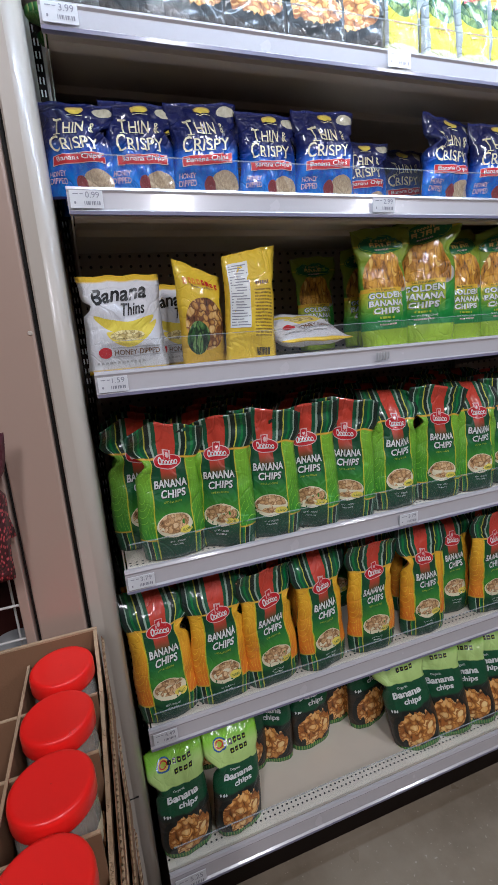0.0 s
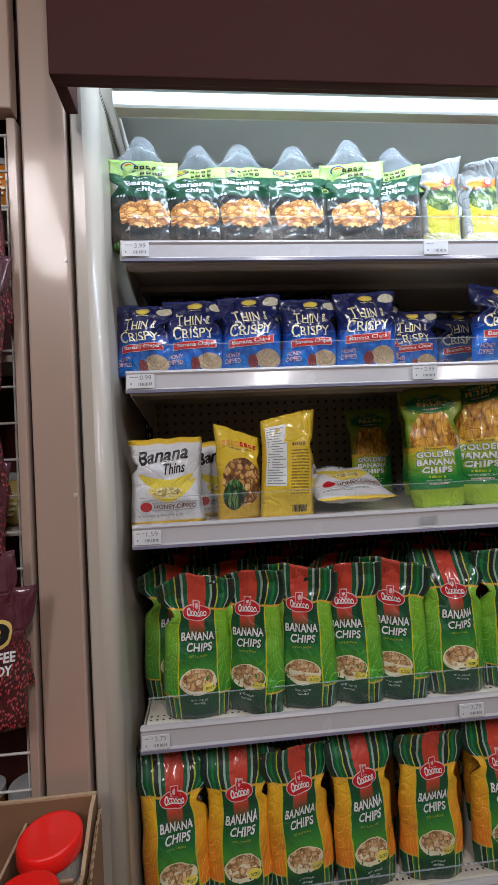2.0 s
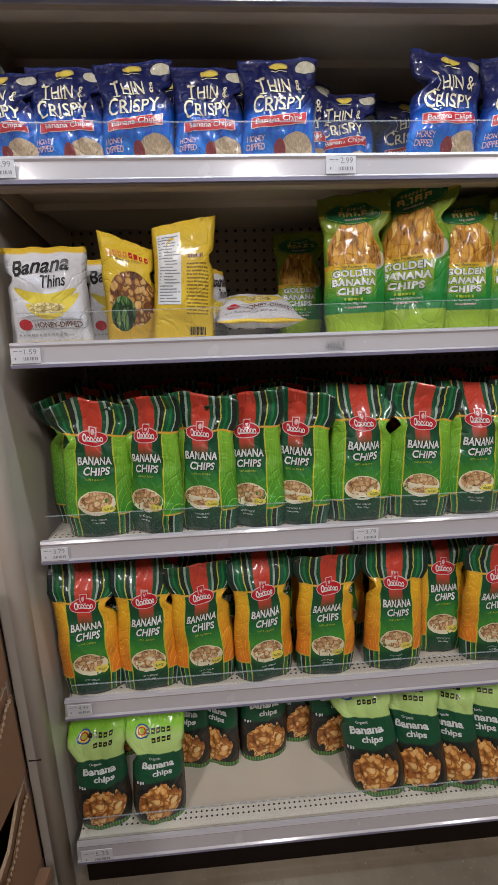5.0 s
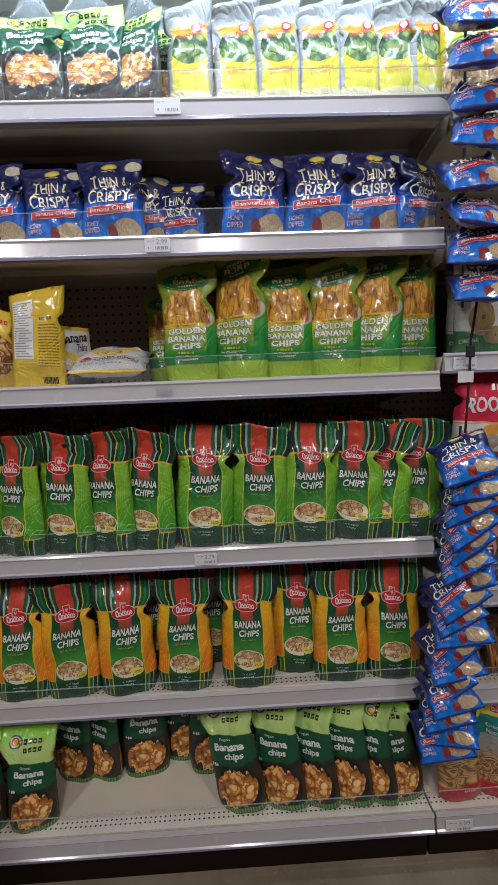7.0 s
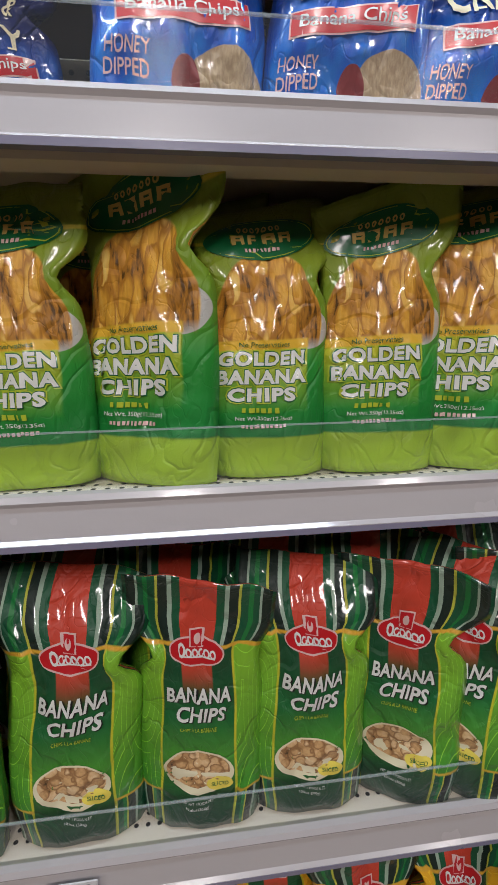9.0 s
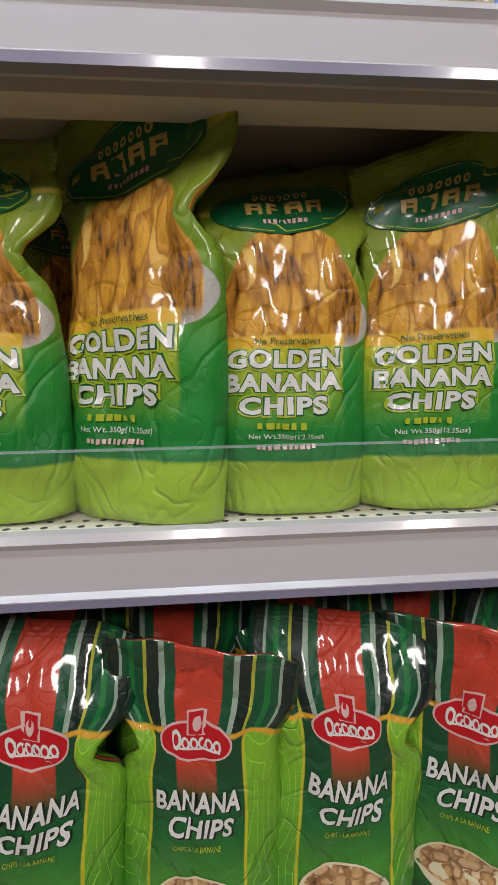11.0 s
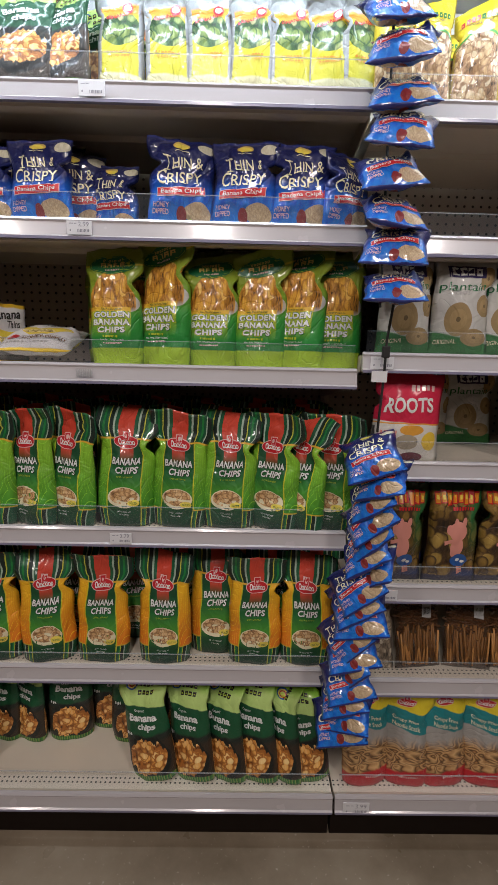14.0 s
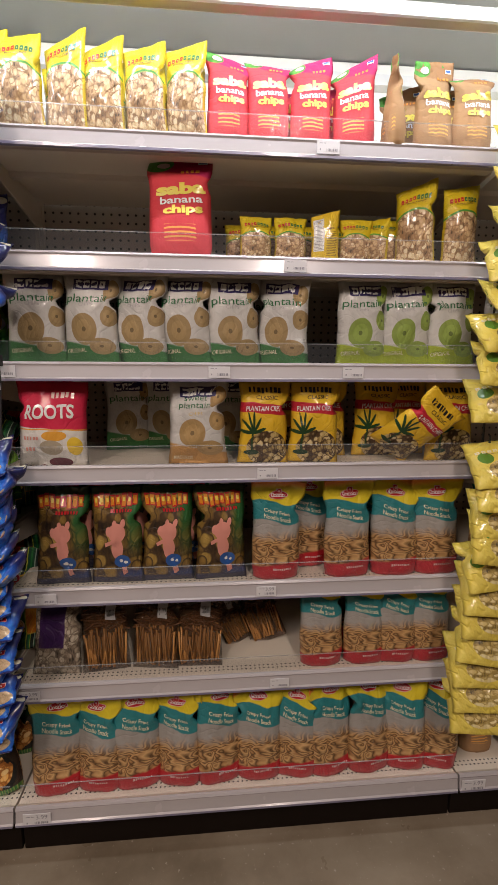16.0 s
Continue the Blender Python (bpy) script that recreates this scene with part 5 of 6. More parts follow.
# small worn code sticker on the middle price rail
st = empty("code_sticker", "small worn grey code sticker on the price rail", "sticker", "", (0.585, FRONT - 0.0135, 1.275))
for i in range(9):
    board("code_bar", 0.004 * i, 0.004 * i + 0.0025, -0.001, 0.0, -0.016, 0.0, INK["grey"], st, 0.0)

# ---- canopy, valance and the end panels ----
for x0, x1 in ((0.0, 1.22), (1.222, 2.442), (2.444, 3.3)):
    can = empty("light_canopy", "white steel canopy above the top shelf", "shelf canopy", "canopies", (x0, FRONT, 2.15 if x0 == 0.0 else 2.122))
    w = x1 - x0
    sweep("canopy_front", [(0.0, 0.0), (-0.001, -0.003), (0.0, -0.027), (0.004, -0.030), (0.006, -0.027), (0.005, 0.0)], 0.0, w, WHITEP, can)
    sweep("canopy_lip", [(0.0061, -0.0265), (0.0061, -0.0285), (0.034, -0.0265), (0.046, -0.020), (0.052, 0.0), (0.048, 0.0), (0.042, -0.018), (0.032, -0.0245)], 0.003, w - 0.003, STEEL, can)
    sweep("canopy_rib", [(0.40, 0.09), (0.40, 0.06), (0.43, 0.055), (0.43, 0.09)], 0.006, w - 0.006, WHITEP, can)
    for bx in [0.0] * (x0 == 0.0) + [w - 0.0035] * (x1 == 3.3):
        bm = bmesh.new()
        prof = [(0.0062, 0.0), (0.0062, -0.026), (0.10, -0.032), (0.42, -0.05), (0.42, 0.02)]
        fa, fb = ([bm.verts.new((q, y, z)) for y, z in prof] for q in (bx, bx + 0.0025))
        bm.faces.new(fa), bm.faces.new(fb[::-1])
        for i in range(5):
            bm.faces.new((fa[i], fb[i], fb[(i + 1) % 5], fa[(i + 1) % 5]))
        part("canopy_bracket", bm, WHITEP, can)
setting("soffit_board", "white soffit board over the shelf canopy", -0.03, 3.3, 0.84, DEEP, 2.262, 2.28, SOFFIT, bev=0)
val = empty("valance", "long dark brown laminate valance hiding the lamps", "valance", "", (0, 0.82, 2.03))
board("valance_board", -0.065, 3.3, 0.0, 0.018, 0.0, 0.42, DARKWOOD, val, 0.002)
board("valance_underside", -0.065, 3.3, 0.0185, 0.028, 0.002, 0.03, DARKWOOD, val, 0.001)
board("valance_return", -0.065, -0.044, 0.0285, 0.088, 0.002, 0.42, DARKWOOD, val, 0.0015, "short dark return piece at the valance end")
setting("bulkhead", "dark brown bulkhead above the valance", -3.2, 5.6, 0.84, 2.2, 2.45, 3.2, DARKWOOD, bev=0)
setting("wall_rear", "plain brown partition behind the shelving", -3.2, 5.6, 1.48, 1.52, 0.0, 2.45, WALLM, bev=0)

end = empty("end_panel", "pale grey steel end panel with a rounded front corner", "shelving end panel", "", (0, 0, 0))
prof = [(-0.067, 0.938), (-0.064, 0.934), (-0.045, 0.9325), (-0.036, 0.934), (-0.0285, 0.938), (-0.0230, 0.9445), (-0.0200, 0.953), (-0.019, 0.965), (-0.019, 1.44), (-0.067, 1.44)]
k = len(prof)
vs = [(x, y, z) for z in (0.0, 2.24) for x, y in prof]
fs = [(i, (i + 1) % k, k + (i + 1) % k, k + i) for i in range(k)] + [tuple(range(k))[::-1], tuple(range(k, 2 * k))]
skin = mesh_ob("panel_skin", vs, fs, PANEL, end, smooth=False)
skin.data.polygons.foreach_set("use_smooth", [2 <= i <= 6 for i in range(len(fs))])
board("panel_seam", -0.060, -0.034, 0.9318, 0.9335, 0.430, 0.4325, BLACK, end, 0.0, "thin dark joint line across the panel")
for z in (2.119, 2.129):
    board("panel_groove", -0.0192, -0.0185, 0.966, 1.43, z, z + 0.0022, BLACK, end, 0.0, "thin dark joint line on the inner face")
board("panel_gap", -0.0735, -0.0675, 0.948, 1.43, 0.0, 2.24, BLACK, end, 0.0, "black shadow gap strip")
post = empty("slotted_upright", "dark steel upright with two columns of pale slots", "shelving upright", "", (-0.0185, 1.405, 0.0))
board("upright_post", 0.0, 0.0175, 0.0, 0.03, 0.05, 2.14, KICK, post, 0.001)
# Light through the slots is painted as small white blocks on the post.
bm = bmesh.new()
for i in range(78):
    slab(bm, 0.0035, 0.0065, -0.0008, -0.0001, 0.10 + i * 0.0254, 0.114 + i * 0.0254)
    slab(bm, 0.0110, 0.0140, -0.0008, -0.0001, 0.10 + i * 0.0254, 0.114 + i * 0.0254)
part("upright_slots", bm, WHITEP, post, "pale blocks painted as light through the slots")
col = empty("column_cover", "taupe painted steel column cover", "column", "", (0, 0, 0))
board("column_face", -0.150, -0.074, 0.925, 1.40, 0.0, 2.42, COLUMN, col, 0.004)
board("column_strip", -0.1545, -0.1505, 0.935, 1.40, 0.0, 2.42, BLACK, col, 0.0)
for z in (0.62, 1.36, 1.78):
    bm = bmesh.new()
    bmesh.ops.create_cone(bm, cap_ends=True, segments=12, radius1=0.004, radius2=0.003, depth=0.002, matrix=Matrix.Translation((-0.080, 0.9245, z)) @ Matrix.Rotation(radians(90), 4, "X"))
    part("screw", bm, STEEL, col)

# ---- wire rack with coffee candy on the far side of the column ----
rack = empty("wire_rack", "white-framed wire display rack", "display rack", "", (0, 0, 0))
board("rack_post", -0.171, -0.1555, 0.915, 0.945, 0.55, 2.03, COLUMN, rack, 0.002)
board("rack_post", -0.62, -0.60, 0.915, 0.945, 0.55, 2.03, COLUMN, rack, 0.002)
board("rack_header", -0.62, -0.1555, 0.90, 0.93, 2.035, 2.40, COLUMN, rack, 0.003)
board("rack_back", -0.62, -0.153, 1.12, 1.13, 0.0, 2.40, DARKWOOD, rack, 0.0)
for i in range(22):
    z = 0.66 + i * 0.064
    part("wire_rail", tube(bmesh.new(), [(-0.60, 0.925, z), (-0.165, 0.925, z)], 0.0022, 6), WIRE, rack)
for i in range(6):
    x = -0.56 + i * 0.075
    part("wire_upright", tube(bmesh.new(), [(x, 0.945, 0.62), (x, 0.945, 2.02)], 0.002, 6), WIRE, rack)
for z in (0.70, 0.98, 1.30, 1.62, 1.90):
    board("rack_shelf", -0.60, -0.153, 0.96, 1.11, z - 0.012, z, STEEL, rack, 0.001)

for i, (x, z, yaw, roll) in enumerate(((-0.205, 1.045, 18, -6), (-0.245, 1.20, 30, 4), (-0.222, 1.36, 40, -8), (-0.232, 1.55, 35, 6), (-0.21, 1.66, 45, -5), (-0.33, 1.05, 5, 3), (-0.34, 1.30, -6, 0), (-0.34, 1.56, 4, 5), (-0.215, 0.99, 22, 5))):
    stock("bean", x, 0.875 - 0.008 * (i % 4) if i < 8 else 0.862, z, yaw, -2, roll, i % 3, 1.0)


def tub(x, y, z, r, h, colour_ink, label):
    t = empty("snack_tub", label, "tub", "tubs in the rack", (x, y, z))
    bm = bmesh.new()
    bmesh.ops.create_cone(bm, cap_ends=True, segments=28, radius1=r * 0.88, radius2=r, depth=h, matrix=Matrix.Translation((0, 0, h / 2)))
    part("tub_body", bm, INK[colour_ink], t, "", True)
    bm = bmesh.new()
    bmesh.ops.create_cone(bm, cap_ends=True, segments=28, radius1=r * 1.06, radius2=r * 1.04, depth=0.012, matrix=Matrix.Translation((0, 0, h + 0.0062)))
    part("tub_lid", bm, INK["grey"], t)
    bm = bmesh.new()
    for k in range(5):
        slab(bm, -r * 0.5, r * (0.1 + 0.1 * (k % 3)), -r - 0.001, -r * 0.93, h * (0.2 + 0.12 * k), h * (0.25 + 0.12 * k))
    part("tub_print", bm, INK["cream"], t)


for k, (x, z) in enumerate(((-0.215, 0.70), (-0.30, 0.70), (-0.39, 0.70), (-0.215, 0.985), (-0.30, 0.985), (-0.215, 1.305), (-0.215, 1.905), (-0.30, 1.905), (-0.39, 1.905))):
    tub(x, 1.02, z, 0.036, 0.085, ("orange", "brown", "gold")[k % 3], "round %s snack tub with a printed label" % ("orange", "brown", "gold")[k % 3])

# ---- cartons with red-lidded jars ----
def jar(x, y, z):
    j = empty("wafer_jar", "clear plastic jar of rolled wafers with a wide red screw lid", "jar", "red-lidded jars", (x, y, z))
    r, h = 0.0475, 0.150
    prof = [(0.0, 0.0), (r * 0.93, 0.0), (r * 0.97, 0.006), (r * 0.97, h - 0.02), (r * 0.86, h - 0.006), (r * 0.86, h)]
    def lathe(name, prof, mat, label="", seg=36, close=True):
        vs = [(p * math.cos(a * math.tau / seg), p * math.sin(a * math.tau / seg), q) for p, q in prof for a in range(seg)]
        fs = [(k * seg + a, k * seg + (a + 1) % seg, (k + 1) * seg + (a + 1) % seg, (k + 1) * seg + a) for k in range(len(prof) - 1) for a in range(seg)]
        return mesh_ob(name, vs, fs, mat, j, label, None, True)
    lathe("jar_wall", prof, SLEEVE)
    lathe("jar_lid", [(0.0005, h + 0.027), (r * 0.86, h + 0.027), (r * 0.93, h + 0.0275), (r * 0.985, h + 0.025), (r * 1.01, h + 0.020), (r * 1.01, h + 0.002), (r * 0.985, h), (r * 0.93, h)], LID, "glossy red screw lid")
    vs, fs = [], []
    seg = 30
    for q in (0.025, 0.115):
        vs += [((r * 0.985) * math.cos(a * math.tau / seg), (r * 0.985) * math.sin(a * math.tau / seg), q) for a in range(seg)]
    fs = [(a, (a + 1) % seg, seg + (a + 1) % seg, seg + a) for a in range(seg)]
    mesh_ob("jar_label", vs, fs, INK["cream"], j, "cream wrap-round label", None, True)
    bm = bmesh.new()
    for k in range(26):
        a = k * 2.4
        rr = r * 0.80 * math.sqrt((k + 0.5) / 26)
        bmesh.ops.create_cone(bm, cap_ends=True, segments=7, radius1=0.006, radius2=0.006, depth=0.125, matrix=Matrix.Translation((rr * math.cos(a), rr * math.sin(a), 0.066 + 0.003 * (k % 3))))
    part("wafer_rolls", bm, INK["brown"], j, "brown rolled wafers packed upright")
    bm = bmesh.new()
    for k in range(5):
        slab(bm, r * 0.97, r * 1.003, -0.018 + 0.0075 * k, -0.0135 + 0.0075 * k, 0.070 - 0.004 * (k % 2), 0.090 + 0.004 * (k % 3))
    part("jar_print", bm, INK["brown"], j)


def carton(z0, h, jars):
    c = empty("display_carton", "brown corrugated display carton with dividers", "cardboard box", "stacked cartons", (0, 0, z0))
    x0, x1, y0, y1, t = -0.315, -0.056, 0.40, 0.895, 0.005
    board("carton_bottom", x0, x1, y0, y1, 0.0, 0.005, CARD, c, 0.0)
    board("carton_back", x0, x1, y1 - t, y1, 0.0055, h, CARD, c, 0.0)
    board("carton_front", x0, x1, y0, y0 + t, 0.0055, h * 0.62, CARD, c, 0.0)
    board("carton_left_side", x0, x0 + t, y0 + t, y1 - t, 0.0055, h, CARD, c, 0.0)
    # the aisle side is cut down in a slope towards the front
    def wall(name, xa, xb, pts, mat, label=""):
        bm = bmesh.new()
        a = [bm.verts.new((xa, y, z)) for y, z in pts]
        b = [bm.verts.new((xb, y, z)) for y, z in pts]
        bm.faces.new(a), bm.faces.new(b[::-1])
        for i in range(len(pts)):
            k = (i + 1) % len(pts)
            bm.faces.new((a[i], b[i], b[k], a[k]))
        bmesh.ops.recalc_face_normals(bm, faces=bm.faces)
        return part(name, bm, mat, c, label)
    rim = [(y1, h), (0.868, h - 0.008), (0.81, h - 0.060), (0.68, h - 0.088), (0.55, h - 0.100), (0.46, h - 0.106), (y0, h * 0.40)]
    wall("carton_right_side", x1 - t, x1, [(y0, 0.0055)] + [(y1, 0.0055)] + rim, CARD, "brown carton side with a sloping cut edge")
    # open flutes along the cut rims, and a second, torn sheet standing outside the wall
    for name, xf, drop in (("flute", x1 - t / 2, 0.0), ("outer_flute", x1 + 0.0075, -0.016)):
        bm, ys = bmesh.new(), [y0 + 0.004 * i for i in range(int((y1 - y0) / 0.004))]
        rows = []
        for i, y in enumerate(ys):
            zz = drop + float(np.interp(y, [q[0] for q in rim[::-1]], [q[1] for q in rim[::-1]])) + 0.0012 * math.sin(y * 190) + 0.001 * math.sin(y * 71)
            xx = xf + (0.0022 if i % 2 else -0.0022)
            rows.append([bm.verts.new((xx, y, zz - 0.006)), bm.verts.new((xx, y, zz + 0.0035))])
        for (p, q), (r, u) in zip(rows, rows[1:]):
            bm.faces.new((p, r, u, q))
        part(name, bm, CARDEDGE, c, "open corrugated flutes on the cut edge")
    wall("outer_sleeve", x1 + 0.005, x1 + 0.0065, [(y0, 0.02), (y1, 0.0055), (y1, h - 0.018), (0.86, h - 0.030), (0.80, h - 0.078), (0.50, h - 0.118), (y0, h * 0.34)], CARD, "loose outer cardboard sleeve with a torn rim")
    for k in range(len(rim) - 1):
        (ya, za), (yb, zb) = rim[k], rim[k + 1]
        wall("fluted_edge", x1 - t - 0.0004, x1 + 0.0004, [(ya, za + 0.0002), (yb, zb + 0.0002), (yb, zb + 0.0034), (ya, za + 0.0034)], CARDEDGE)
    board("back_edge", x0, x1, y1 - t - 0.0004, y1 + 0.0004, h + 0.0002, h + 0.0036, CARDEDGE, c, 0.0)
    board("divider", -0.171, -0.168, y0 + 0.006, y1 - 0.006, 0.006, h - 0.035, CARD, c, 0.0)
    board("divider_edge", -0.1715, -0.1675, y0 + 0.006, y1 - 0.006, h - 0.0345, h - 0.0325, CARDEDGE, c, 0.0)
    for y in (0.778, 0.672, 0.566, 0.462):
        board("divider", x0 + t, x1 - t - 0.001, y - 0.0015, y + 0.0015, 0.006, h - 0.037, CARD, c, 0.0)
        board("divider_edge", x0 + t, x1 - t - 0.001, y - 0.002, y + 0.002, h - 0.0365, h - 0.0345, CARDEDGE, c, 0.0)
    # printed rings and strokes on the aisle side
    bm = bmesh.new()
    for cy, cz, r in ((0.60, h * 0.42, 0.030), (0.60, h * 0.42, 0.018)):
        for k in range(20):
            if k % 7 == 3:
                continue
            a = k * math.tau / 20
            m = Matrix.Translation((x1 + 0.0072, cy + r * math.cos(a), cz + r * math.sin(a))) @ Matrix.Rotation(a, 4, "X")
            bmesh.ops.create_cube(bm, size=1.0, matrix=m @ Matrix.Diagonal((0.0008, 0.0022, 0.010 * r / 0.03, 1)))
    for k in range(6):
        slab(bm, x1 + 0.0067, x1 + 0.0075, 0.70 + 0.020 * k, 0.712 + 0.020 * k, h * 0.55, h * 0.55 + 0.018 + 0.008 * (k % 2))
    slab(bm, x1 + 0.0067, x1 + 0.0075, 0.48, 0.53, h * 0.25, h * 0.25 + 0.012)
    tagged(part("carton_print", bm, INK["brown"], c), "dark printed rings and strokes", "", "", "stuff")
    for x, y in jars:
        jar(x, y, z0 + 0.006)


carton(0.662, 0.193, [(-0.112, 0.834), (-0.112, 0.728), (-0.112, 0.622), (-0.112, 0.516)])
carton(0.434, 0.215, [(-0.112, 0.725), (-0.112, 0.619), (-0.24, 0.725)])
carton(0.205, 0.215, [(-0.112, 0.725), (-0.112, 0.619)])
plinth = empty("carton_pallet", "low brown wooden pallet under the cartons", "pallet", "", (0, 0, 0))
for k in range(5):
    board("slat", -0.33, -0.03, 0.41 + k * 0.1, 0.49 + k * 0.1, 0.17, 0.198, CARD, plinth)
for x in (-0.32, -0.20, -0.08):
    board("runner", x, x + 0.04, 0.41, 0.89, 0.0, 0.169, CARD, plinth)

# ---- stock on the shelves ----
def row(kind, z, xs, y=1.045, **kw):
    for i, e in enumerate(xs):
        x, yaw, size = (e + (1.0,))[:3] if isinstance(e, tuple) else (e, 0, 1.0)
        stock(kind, x, y, z, yaw, kw.get("lean", 2), kw.get("roll", 0) + random.uniform(-1.5, 1.5), (i * 2 + i // 3) % (5 if kind in ("green", "orange", "farm", "blue", "noodle", "organic", "plantain") else 3), size * kw.get("size", 1))


DZ = -0.0045
z = 1.848 + DZ
row("organic_small", z, [(0.046, 4), (0.150, -6, 0.98), (0.255, 4, 1.02), (0.372, 0), (0.492, -6), (0.575, -24, 0.97)], 1.04)
row("organic_small", z, [(0.625, -20, 0.97), (0.06, 3), (0.30, 5), (0.44, 0)], 1.095)
row("sun", z, [(0.690, 4), (0.790, 6), (0.878, 0), (0.962, -6), (1.045, 8), (1.125, -5), (1.190, 20)])
row("sun", z, [0.72, 0.83, 0.92, 1.0, 1.09, 1.17], 1.12)

z = 1.590 + DZ
row("blue", z, [(0.035, -8, 0.95), (0.140, 4), (0.262, 0, 1.05), (0.385, 6), (0.510, 0, 1.08), (0.815, 8, 1.14), (0.952, -4, 1.12), (1.080, 0, 1.12), (1.178, 30)])
row("blue", z, [(0.648, -6, 0.95), (0.10, 5), (0.21, -5), (0.32, 5, 1.1), (0.45, 0, 1.05), (0.56, 10, 1.1)], 1.115)
row("blue", z, [0.06, 0.18, 0.30, 0.42, 0.54, 0.80, 0.93, 1.06, 1.16], 1.18, size=1.05)
row("blue", z + 0.11, [(0.10, 8), (0.22, -5), (0.34, 3), (0.47, 0)], 1.20, lean=25)

z = 1.287 + DZ
row("thins", z, [(0.072, 4)], 1.035)
row("thins", z, [(0.185, 8)], 1.12, size=0.95)
row("pine", z, [(0.222, 12)], 1.04)
row("backside", z, [(0.318, 8, 1.05)], 1.035, roll=3)
row("thins", z, [(0.375, 60, 0.8)], 1.10)
stock("thins", 0.470, 1.025, z + 0.030, 4, 76, 0, 1, 1.18, "white bag of honey-dipped banana thins lying flat on the shelf")
row("farm", z, [(0.661, 0, 1.0), (0.773, -26, 1.10), (0.883, 0, 0.98), (0.995, -6, 1.0), (1.083, -28, 1.06), (1.172, 0, 1.02)], 1.058)
row("farm", z, [(0.71, 0), (0.83, 5), (0.95, -5), (1.06, 0), (1.15, 4)], 1.15)
row("farm", z, [(0.585, 6, 0.9), (0.73, 0), (0.86, 5), (0.99, -5), (1.12, 0)], 1.25)

z = 0.895 + DZ
row("green", z, [(0.118, 3), (0.228, -26), (0.338, -16), (0.440, -22), (0.535, -24), (0.672, 2, 1.02), (0.802, -8), (0.925, -3), (1.035, -25), (1.105, -40), (1.180, -20)], 1.048)
row("green", z, [(0.07, 10), (0.19, -6), (0.30, 4), (0.42, 8), (0.54, -4), (0.66, 0), (0.78, 6), (0.90, -5), (1.02, 4), (1.14, -4)], 1.13, size=1.01)
row("green", z, [0.08, 0.21, 0.34, 0.47, 0.60, 0.73, 0.86, 0.99, 1.12], 1.21, size=1.02)
row("green", z, [0.10, 0.25, 0.40, 0.55, 0.70, 0.85, 1.0, 1.14], 1.30, size=1.03)

z = 0.514 + DZ
row("orange", z, [(0.062, 5), (0.190, 3), (0.318, 4), (0.455, 10), (0.598, -2), (0.762, -2), (1.000, -4), (1.140, -6)], 1.045)
row("orange", z, [(0.895, 0, 1.02)], 1.09)
row("orange", z, [(0.10, 3), (0.24, -5), (0.37, 6), (0.50, -3), (0.66, 4), (0.81, 0), (1.06, 3), (1.17, 0)], 1.15)
row("orange", z, [0.06, 0.19, 0.32, 0.46, 0.60, 0.74, 0.88, 1.02, 1.16], 1.25, size=0.98)

z = 0.161
row("organic", z, [(0.058, 4, 0.92), (0.188, 6, 0.92)], 1.01)
row("organic", z, [(0.248, -20, 0.95), (0.330, -30, 0.95), (0.455, 6, 0.98), (0.650, 8, 1.02)], 1.15)
row("organic", z, [(0.57, 10), (0.06, 5), (0.17, -8)], 1.20)
row("organic", z, [(0.735, -16, 1.02), (0.845, -26, 1.0), (0.935, -34, 0.98), (1.020, -30, 1.02), (1.095, -46, 0.96), (1.160, -4, 0.96)], 1.02, lean=6, roll=-12)
row("organic", z, [(0.80, -10), (0.92, -10), (1.04, -8), (1.15, 0)], 1.16)

# second bay
z = 1.831 + DZ
row("window", z, [(1.262, 0, 1.02), (1.332, 2, 1.03), (1.428, -16, 1.03), (1.510, -8, 1.0), (1.605, -4, 1.0), (1.694, -14, 1.03)], 1.035)
row("window", z, [1.30, 1.40, 1.50, 1.60, 1.69], 1.12)
row("saba", z, [(1.790, 4), (1.885, 0), (1.985, 5), (2.090, -16)], 1.04)
row("kraft", z, [(2.188, 78), (2.285, 10), (2.385, 6)], 1.04)
row("kraft", z, [2.25, 2.36], 1.15)
row("saba", z, [1.84, 1.95, 2.06], 1.14)

z = 1.573 + DZ
row("saba_big", z, [(1.678, 0, 1.15)], 1.04)
row("window_small", z, [(1.862, 5), (1.952, 0), (2.122, -8), (2.172, -50), (2.205, -10)], 1.10)
row("window_small", z, [(1.83, 0), (1.91, 0), (2.0, 0), (2.09, 5)], 1.17)
row("backside", z, [(2.042, -2, 0.66)], 1.09)
row("window", z, [(2.262, -24, 1.0), (2.378, 2, 1.0)], 1.05)

z = 1.325 + DZ
row("plantain", z, [(1.330, 8), (1.456, -6), (1.575, -18), (1.684, -10), (1.805, 6), (1.925, -22)], 1.045)
row("plantain_green", z, [(2.134, 2), (2.248, -4), (2.372, 3)], 1.045)
row("plantain", z, [1.36, 1.50, 1.63, 1.76, 1.90], 1.14)
row("plantain_green", z, [2.17, 2.31], 1.14)

z = 1.074 + DZ
row("roots", z, [(1.352, 0)], 1.04)
row("plantain", z, [(1.50, 14), (1.615, -10)], 1.27)
row("plantain_sweet", z, [(1.712, -4)], 1.04)
row("plantain", z, [(1.80, -8)], 1.22)
row("mari", z, [(1.880, 2), (2.012, -5), (2.390, -3)], 1.045)
row("mari", z, [(2.21, 4), (2.06, 0)], 1.13)
stock("mari", 2.215, 1.05, z + 0.03, 10, -34, 38, 1, 0.95, "yellow bag of plantain chips slumped sideways across its row")
row("mari", z, [(1.95, 3), (2.30, 0)], 1.15)

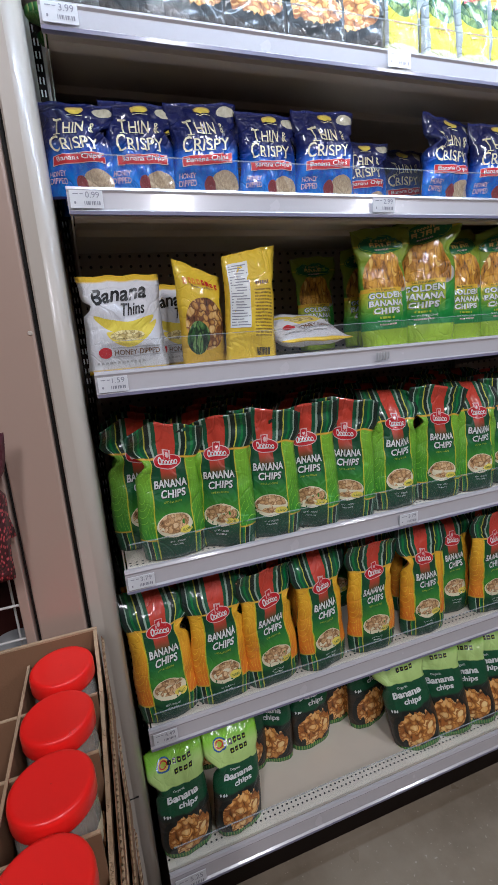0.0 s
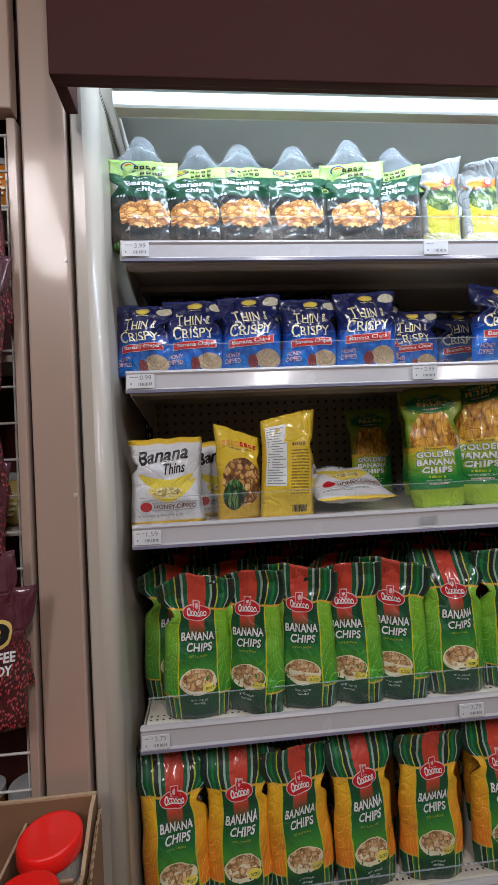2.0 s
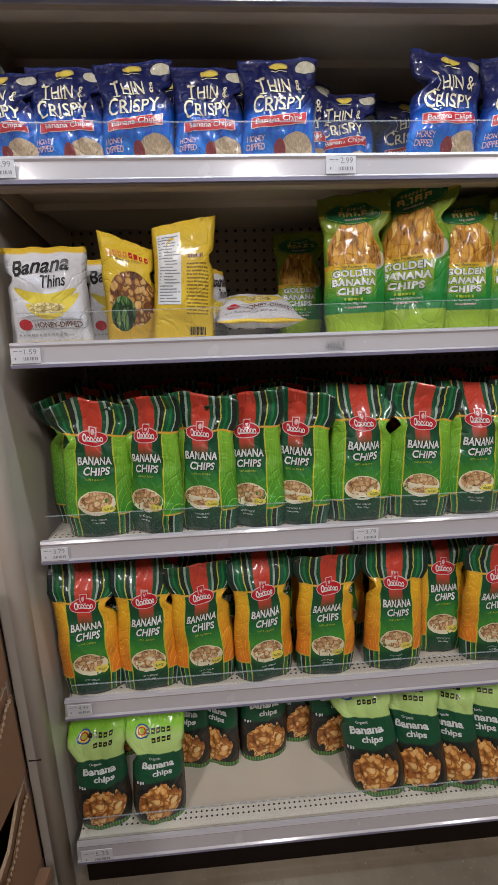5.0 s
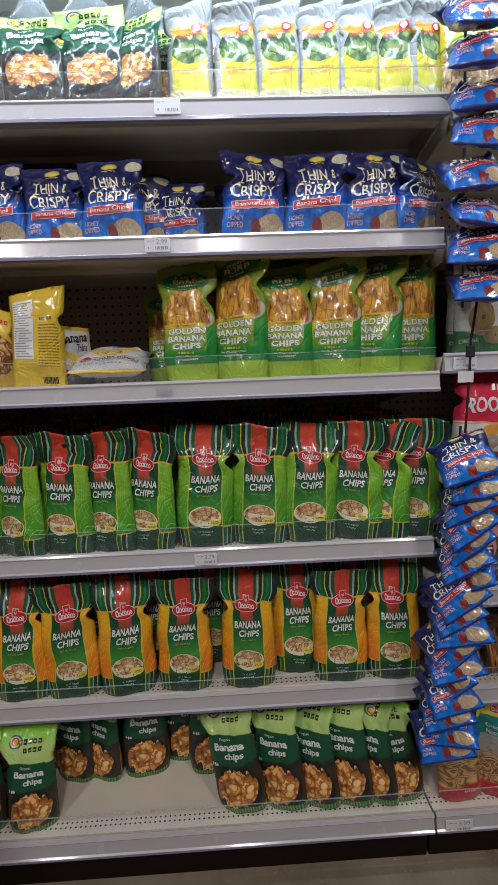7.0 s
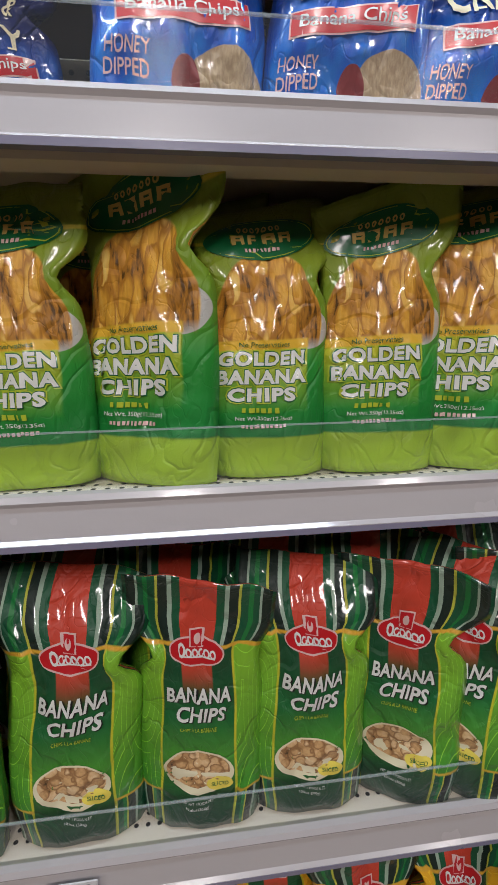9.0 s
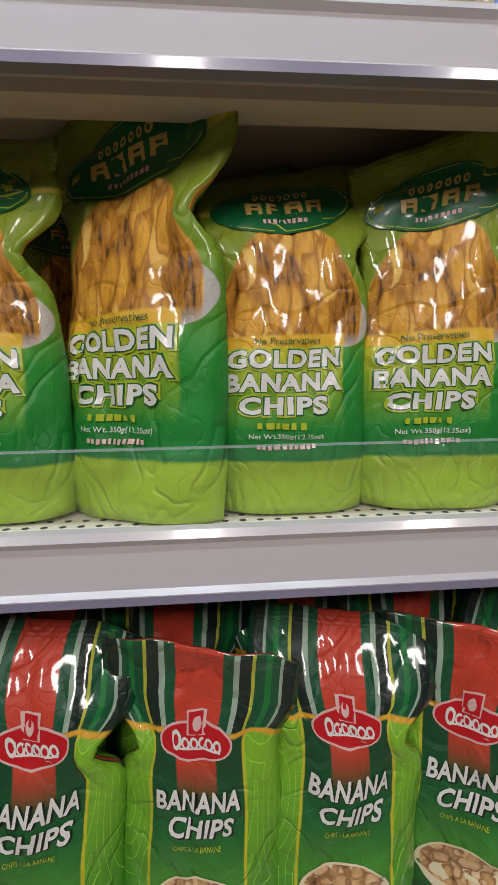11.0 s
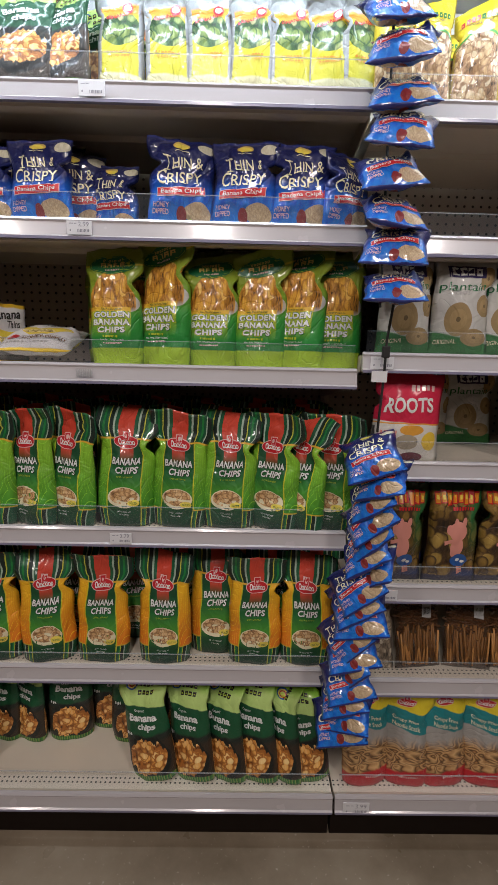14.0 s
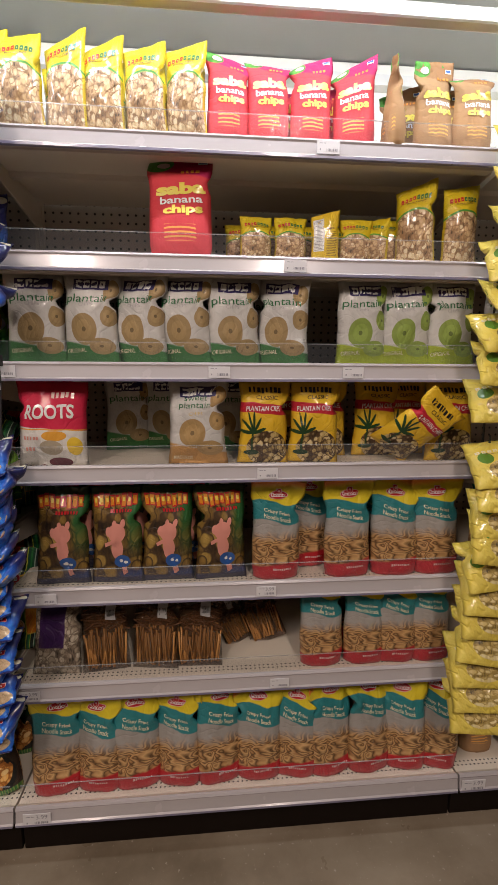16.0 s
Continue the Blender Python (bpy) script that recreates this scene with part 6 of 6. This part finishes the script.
z = 0.756 + DZ
row("pork", z, [(1.357, 3), (1.498, -3), (1.628, 2), (1.770, 4)], 1.04)
row("pork", z, [1.40, 1.54, 1.68], 1.13)
row("noodle", z, [(1.918, 3), (2.118, 4), (2.252, -5), (2.370, -4)], 1.045)
row("noodle", z, [(2.020, 5), (2.18, 0), (2.31, 0)], 1.12)

z = 0.486 + DZ
row("purple", z, [(1.318, 0, 1.0)], 1.05, lean=14)
row("sticks", z, [(1.452, 6), (1.585, -6), (1.708, -3)], 1.055, lean=10)
row("sticks", z, [(1.92, 0, 0.9), (1.83, 20, 0.7)], 1.16, lean=25, roll=-18)
row("noodle", z, [(2.055, 2, 0.95), (2.180, 0, 0.93), (2.270, -5, 0.95), (2.375, 0, 0.96)], 1.05)
row("noodle", z, [2.10, 2.22, 2.34], 1.16)

z = 0.161
row("noodle", z, [(1.318, 12, 1.04), (1.424, -12, 1.0), (1.535, 6, 1.02), (1.645, -14, 1.0), (1.765, 14, 1.04), (1.872, -4, 1.0), (1.975, -12, 1.0), (2.085, 14, 1.03), (2.200, 12, 1.04), (2.300, -16, 1.0), (2.392, -24, 1.03)], 1.015, lean=6)
row("noodle", z, [1.36, 1.48, 1.60, 1.72, 1.84, 1.96, 2.08, 2.20, 2.32], 1.12)

# the sliver of the third bay
row("window", 1.831 + DZ, [2.52, 2.62], 1.05)
row("plantain_green", 1.34 + DZ, [2.53, 2.67], 1.05)
row("noodle", 0.79 + DZ, [2.54, 2.67], 1.05)
row("kraft", 0.161, [2.55, 2.68], 1.05)


# ---- strips of small bags clipped in front of the bay joints ----
def strip(name, label, top, foot, bags, kind, sway=0.0, swell=1.0, lean=(30, 46), roll=(-10, 10), yaw=(-18, 10)):
    """A hanging strap with bags clipped down it, from the point top to the point foot."""
    s = empty(name, label, "clip strip", "", top)
    d = Vector(foot) - Vector(top)
    part("strap", tube(bmesh.new(), [(0, 0.012, 0.03), tuple(d * 0.5 + Vector((sway, 0.012, 0))), tuple(d + Vector((0, 0.012, -0.02)))], 0.0028, 6), BLACK, s, "thin black plastic strap")
    rng = random.Random(name + str(bags))
    for k in range(bags):
        f = (k + 0.5) / bags
        p = Vector(top) + d * f + Vector((sway * math.sin(math.pi * f) + rng.uniform(-0.007, 0.007), -0.072 - 0.006 * (k % 2), -0.050))
        part("clip", slab(bmesh.new(), -0.006, 0.006, -0.004, 0.010, -0.006, 0.006, 0.001), BLACK, s).matrix_basis = Matrix.Translation(d * f + Vector((sway * math.sin(math.pi * f), 0.002, 0)))
        stock(kind, p.x, p.y, p.z, rng.uniform(*yaw), rng.uniform(*lean), rng.uniform(*roll), k % 3, swell * rng.uniform(0.96, 1.06))


strip("hanging_strip", "black hanging strip clipped with small blue chip bags", (1.230, 0.955, 1.985), (1.248, 0.955, 1.44), 8, "blue_mini", 0.0, 1.30, (42, 62), (-8, 12), (-20, 12))
strip("hanging_strip", "long black hanging strip clipped with drooping small blue chip bags", (1.254, 0.955, 1.135), (1.212, 0.95, 0.425), 17, "blue_mini", 0.008, 1.24, (34, 62), (-52, -16), (-46, -4))
h = empty("strip_hook", "black plastic strip hook with a small white tag", "hook", "", (1.268, 0.965, 1.30))
part("hook_stem", tube(bmesh.new(), [(0.008, -0.005, 0.14), (0.0, 0.0, 0.05), (0.0, 0.0, -0.02), (-0.006, -0.004, -0.15)], 0.003, 6), BLACK, h)
board("hook_grip", -0.008, 0.008, -0.006, 0.006, 0.015, 0.04, BLACK, h)
board("hook_tag", -0.030, 0.004, -0.010, -0.009, -0.038, -0.014, PAPER, h, 0.0)
strip("hanging_strip", "hanging strip clipped with small yellow chip bags", (2.455, 0.955, 1.93), (2.425, 0.955, 1.20), 9, "yellow", 0.0, 1.1)
strip("hanging_strip", "long hanging strip clipped with drooping small yellow chip bags", (2.445, 0.94, 1.12), (2.430, 0.93, 0.40), 11, "yellow", 0.0, 1.2)
h = empty("strip_hook", "black plastic strip hook beside the yellow strip", "hook", "", (2.435, 0.965, 1.16))
part("hook_stem", tube(bmesh.new(), [(0.0, 0.0, 0.03), (0.0, 0.0, -0.05)], 0.003, 6), BLACK, h)
board("hook_grip", -0.008, 0.008, -0.006, 0.006, -0.06, -0.03, BLACK, h)
